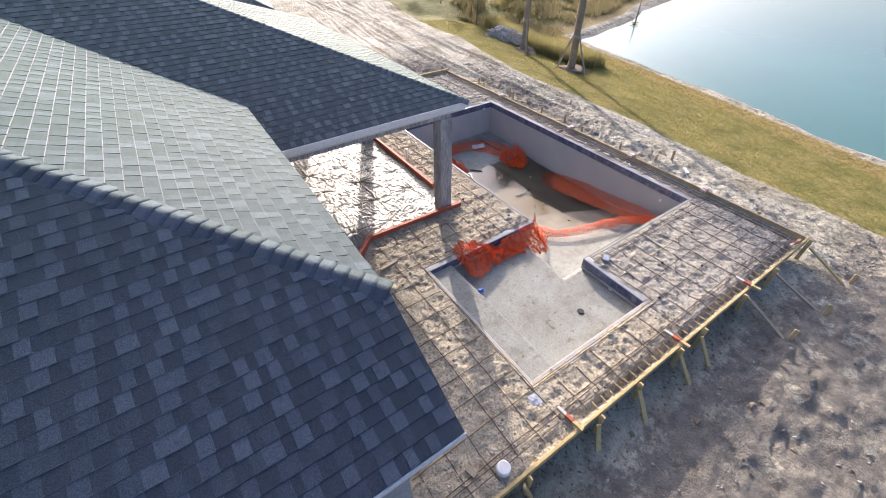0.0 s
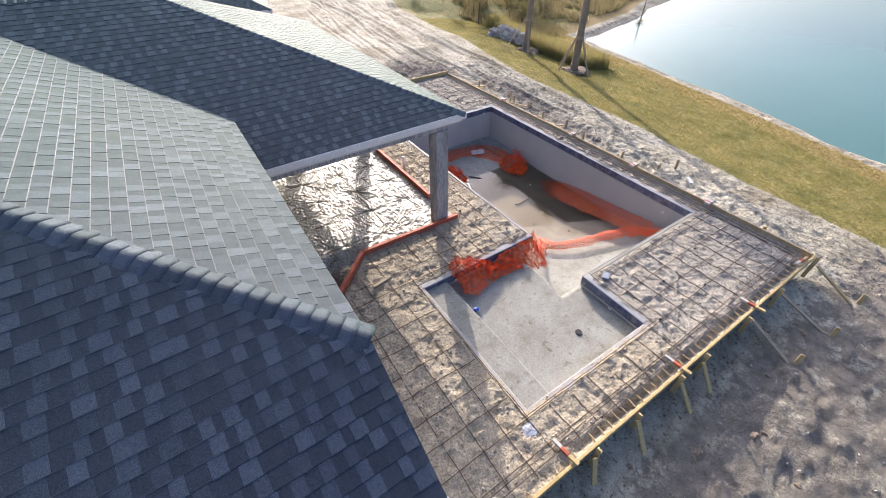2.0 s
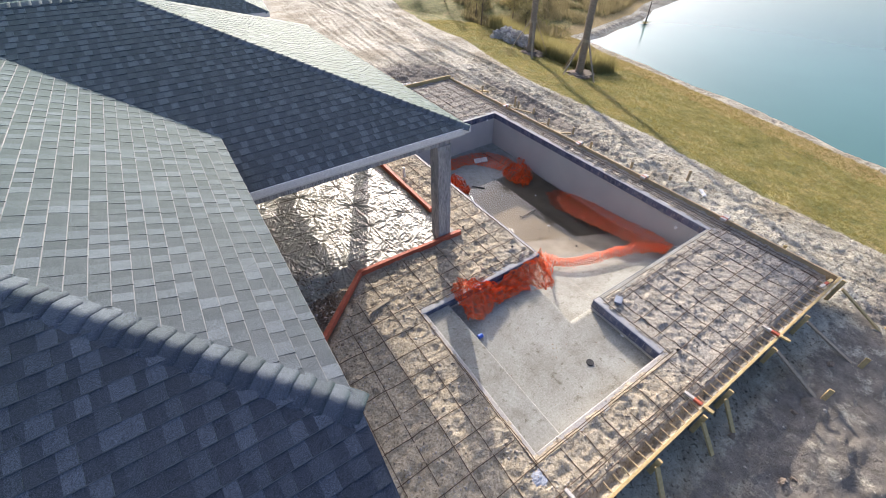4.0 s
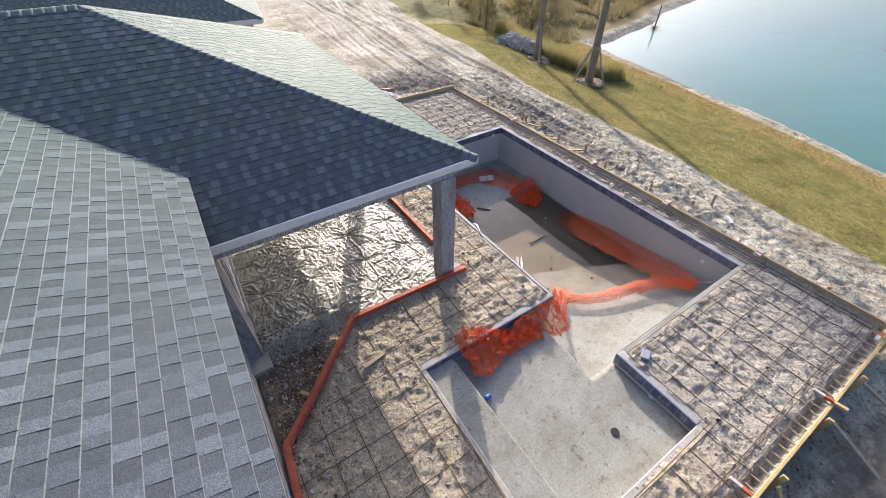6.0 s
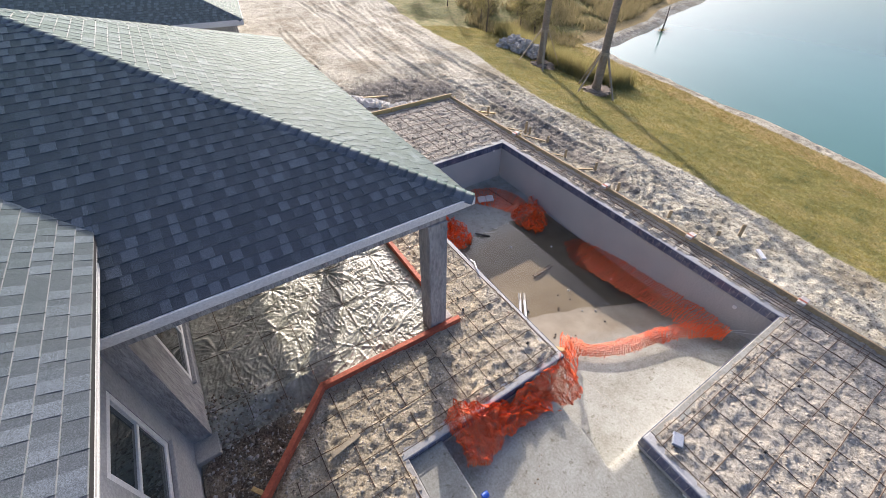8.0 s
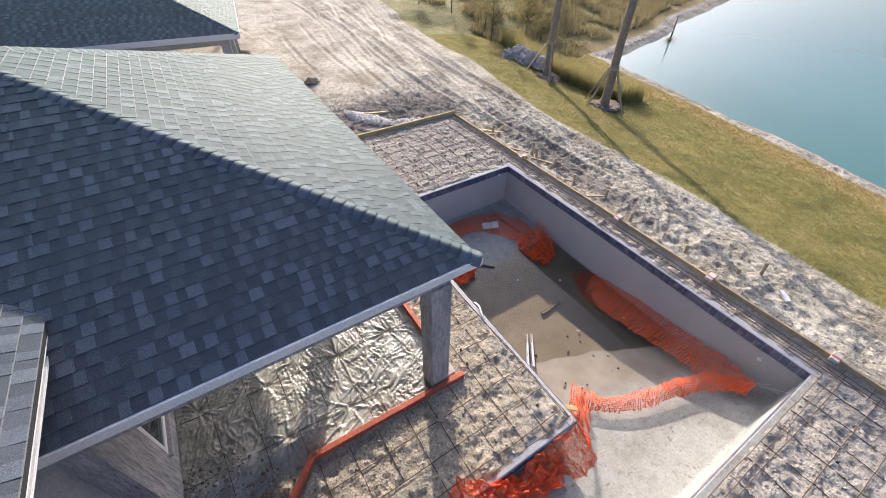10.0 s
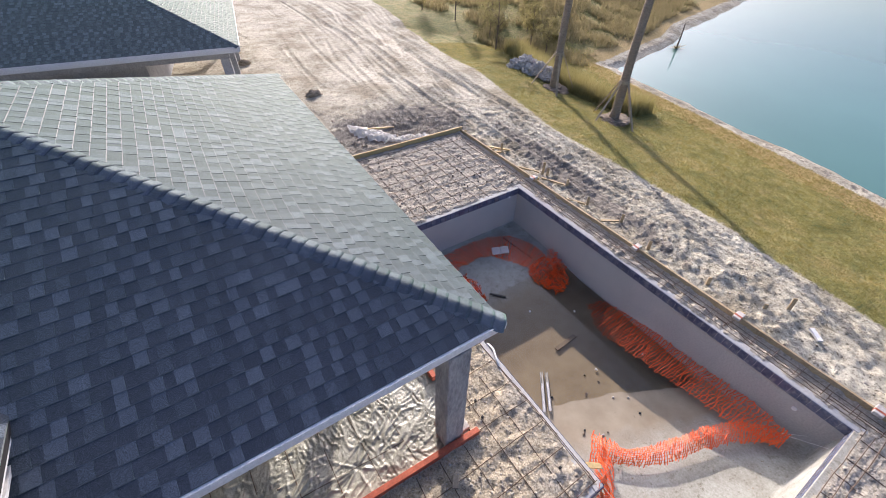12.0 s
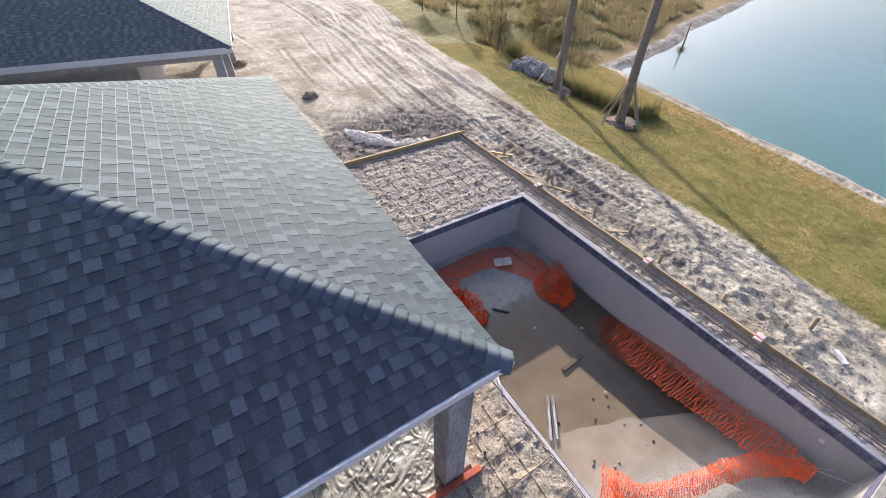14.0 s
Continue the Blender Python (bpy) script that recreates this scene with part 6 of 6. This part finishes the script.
# ---- grass, reeds and brush ----
def blades(name, spots, h, w, mat, label, category, per, seed, bend=0.4):
    rng = np.random.default_rng(seed)
    n = len(spots)
    x = np.repeat(spots[:, 0], per) + rng.normal(0, w * 5, n * per)
    y = np.repeat(spots[:, 1], per) + rng.normal(0, w * 5, n * per)
    z = ground_z(x, y) - 0.01
    a = rng.uniform(0, math.tau, n * per)
    hh = h * rng.uniform(0.5, 1.3, n * per)
    lean = bend * hh * rng.uniform(0.2, 1.0, n * per)
    b_ = rng.uniform(0, math.tau, n * per)
    dx, dy = np.cos(a) * w, np.sin(a) * w
    lx, ly = np.cos(b_) * lean, np.sin(b_) * lean
    co = np.stack([np.stack([x - dx, y - dy, z], -1), np.stack([x + dx, y + dy, z], -1),
                   np.stack([x + dx * 0.7 + lx * 0.35, y + dy * 0.7 + ly * 0.35, z + hh * 0.6], -1),
                   np.stack([x - dx * 0.7 + lx * 0.35, y - dy * 0.7 + ly * 0.35, z + hh * 0.6], -1),
                   np.stack([x + lx, y + ly, z + hh], -1)], 1).reshape(-1, 3)
    k = np.arange(n * per) * 5
    me = bpy.data.meshes.new(name)
    loops = np.stack([k, k + 1, k + 2, k + 3, k + 3, k + 2, k + 4], -1).ravel().astype(np.int32)
    me.vertices.add(len(co))
    me.vertices.foreach_set("co", co.ravel())
    me.loops.add(len(loops))
    me.loops.foreach_set("vertex_index", loops)
    me.polygons.add(2 * n * per)
    me.polygons.foreach_set("loop_start", np.stack([np.arange(n * per) * 7, np.arange(n * per) * 7 + 4], -1).ravel().astype(np.int32))
    me.update(calc_edges=True)
    return tagged(part_mesh(name, me, mat), label, category, kind="stuff")


rs = np.random.default_rng(3)
g = np.stack([rs.uniform(3.2, 17, 95000), rs.uniform(-15, 16, 95000)], -1)
m = grass_mask(g[:, 0], g[:, 1])
g = g[(m > 0.35 + 0.4 * rs.random(len(m))) ]
blades("grass", g, 0.05, 0.008, M_GRASS, "short patchy green and straw-coloured grass", "grass", 3, 5, 0.7)
sp = np.stack([rs.uniform(8.2, 12.5, 5200), rs.uniform(3.4, 14, 5200)], -1)
band = np.abs(sp[:, 0] - np.interp(sp[:, 1], [3.4, 6, 9, 14], [11.0, 10.0, 10.4, 11.6])) < 0.85 + 0.5 * vnoise(sp[:, 0], sp[:, 1], 9)
blades("reeds", sp[band], 0.8, 0.012, M_REED, "tall olive and straw-coloured reeds on the bank", "reeds", 7, 6, 0.45)
sp = np.stack([rs.uniform(11, 40, 9000), rs.uniform(10.5, 27, 9000)], -1)
sp = sp[(into_lake(sp[:, 0], sp[:, 1]) < -2.2) & (vnoise(sp[:, 0] * 0.6, sp[:, 1] * 0.6, 31) > -0.15)]
blades("brush", sp, 0.45, 0.02, M_BRUSH, "dry brush on the far bank", "brush", 6, 8, 0.6)
sp = np.stack([rs.uniform(4, 18, 5000), rs.uniform(-14, 16, 5000)], -1)
s_ = -into_lake(sp[:, 0], sp[:, 1])
blades("bank_weeds", sp[(s_ > 1.5) & (s_ < 3.4) & (np.arange(len(s_)) % 2 == 0)], 0.075, 0.012, M_WEED, "straw-coloured weeds along the water's edge", "weeds", 7, 12, 0.8)


def shrub(x, y, h, seed, leaves=240):
    rng = random.Random(seed)
    z0 = gz(x, y)
    t = thing("small_tree", "bushy young tree with thin branches and olive leaves", "tree", "young trees")
    bm = bmesh.new()
    tips = []
    tube(bm, [(x, y, z0 - 0.1), (x + 0.05, y, z0 + h * 0.5), (x + rng.uniform(-0.2, 0.2), y, z0 + h)], [0.05, 0.035, 0.012], 6)
    for k in range(12):
        s = rng.uniform(0.25, 0.95) * h
        a, r = rng.uniform(0, math.tau), rng.uniform(0.4, 0.9) * (1.1 - s / h) * h * 0.5 + 0.2
        p = Vector((x, y, z0 + s))
        q = p + Vector((math.cos(a) * r, math.sin(a) * r, r * 0.7))
        tube(bm, [p, p.lerp(q, 0.5) + Vector((0, 0, 0.05)), q], [0.02, 0.013, 0.006], 4)
        tips += [p.lerp(q, 0.5), p.lerp(q, 0.8), q]
    part("trunk", bm, M_TWIG, t)
    vs, fs = [], []
    for k in range(leaves):
        c = rng.choice(tips) + Vector([rng.gauss(0, 0.16) for _ in range(3)])
        d = Vector([rng.gauss(0, 1) for _ in range(3)]).normalized() * 0.085
        e = d.cross(Vector([rng.gauss(0, 1) for _ in range(3)])).normalized() * 0.028
        n = len(vs)
        vs += [tuple(c - d), tuple(c + e), tuple(c + d), tuple(c - e)]
        fs.append([n, n + 1, n + 2, n + 3])
    part_mesh("crown", data("crown", vs, fs), M_BUSH, t)


rng = random.Random(8)
for x, y, h in ((10.6, 14.5, 3.2), (12.6, 12.0, 2.2), (13.6, 14.5, 2.6), (12.0, 17.0, 3.0), (15.5, 17.0, 2.4), (14.0, 20.0, 3.2), (17.5, 19.0, 2.8), (11.4, 20.5, 3.0), (19.5, 21, 3), (10.3, 23.5, 2.0), (16, 24, 3.4), (22, 23, 3)):
    shrub(x, y, h, rng.randrange(999), 1500 if h < 2.7 else 1000)
# leaning stick with leaves that stands in the water
t = thing("drowned_sapling", "small leaning green sapling standing in the lake", "sapling")
bm = bmesh.new()
tube(bm, [(25.6, 11.0, LAKE_Z - 0.2), (25.8, 11.1, LAKE_Z + 0.8), (26.1, 11.3, LAKE_Z + 1.6)], [0.06, 0.05, 0.03], 6)
part("stem", bm, M_TWIG, t)
vs, fs = [], []
for k in range(60):
    a, r = rng.uniform(0, math.tau), rng.uniform(0.2, 0.9)
    c = Vector((25.6, 11.0, LAKE_Z + 0.02))
    q = c + Vector((math.cos(a) * r, math.sin(a) * r, 0.35 * rng.random()))
    e = Vector((-math.sin(a), math.cos(a), 0)) * 0.03
    n = len(vs)
    vs += [tuple(c - e), tuple(c + e), tuple(q)]
    fs.append([n, n + 1, n + 2])
part_mesh("leaves", data("leaves", vs, fs), M_BUSH, t)
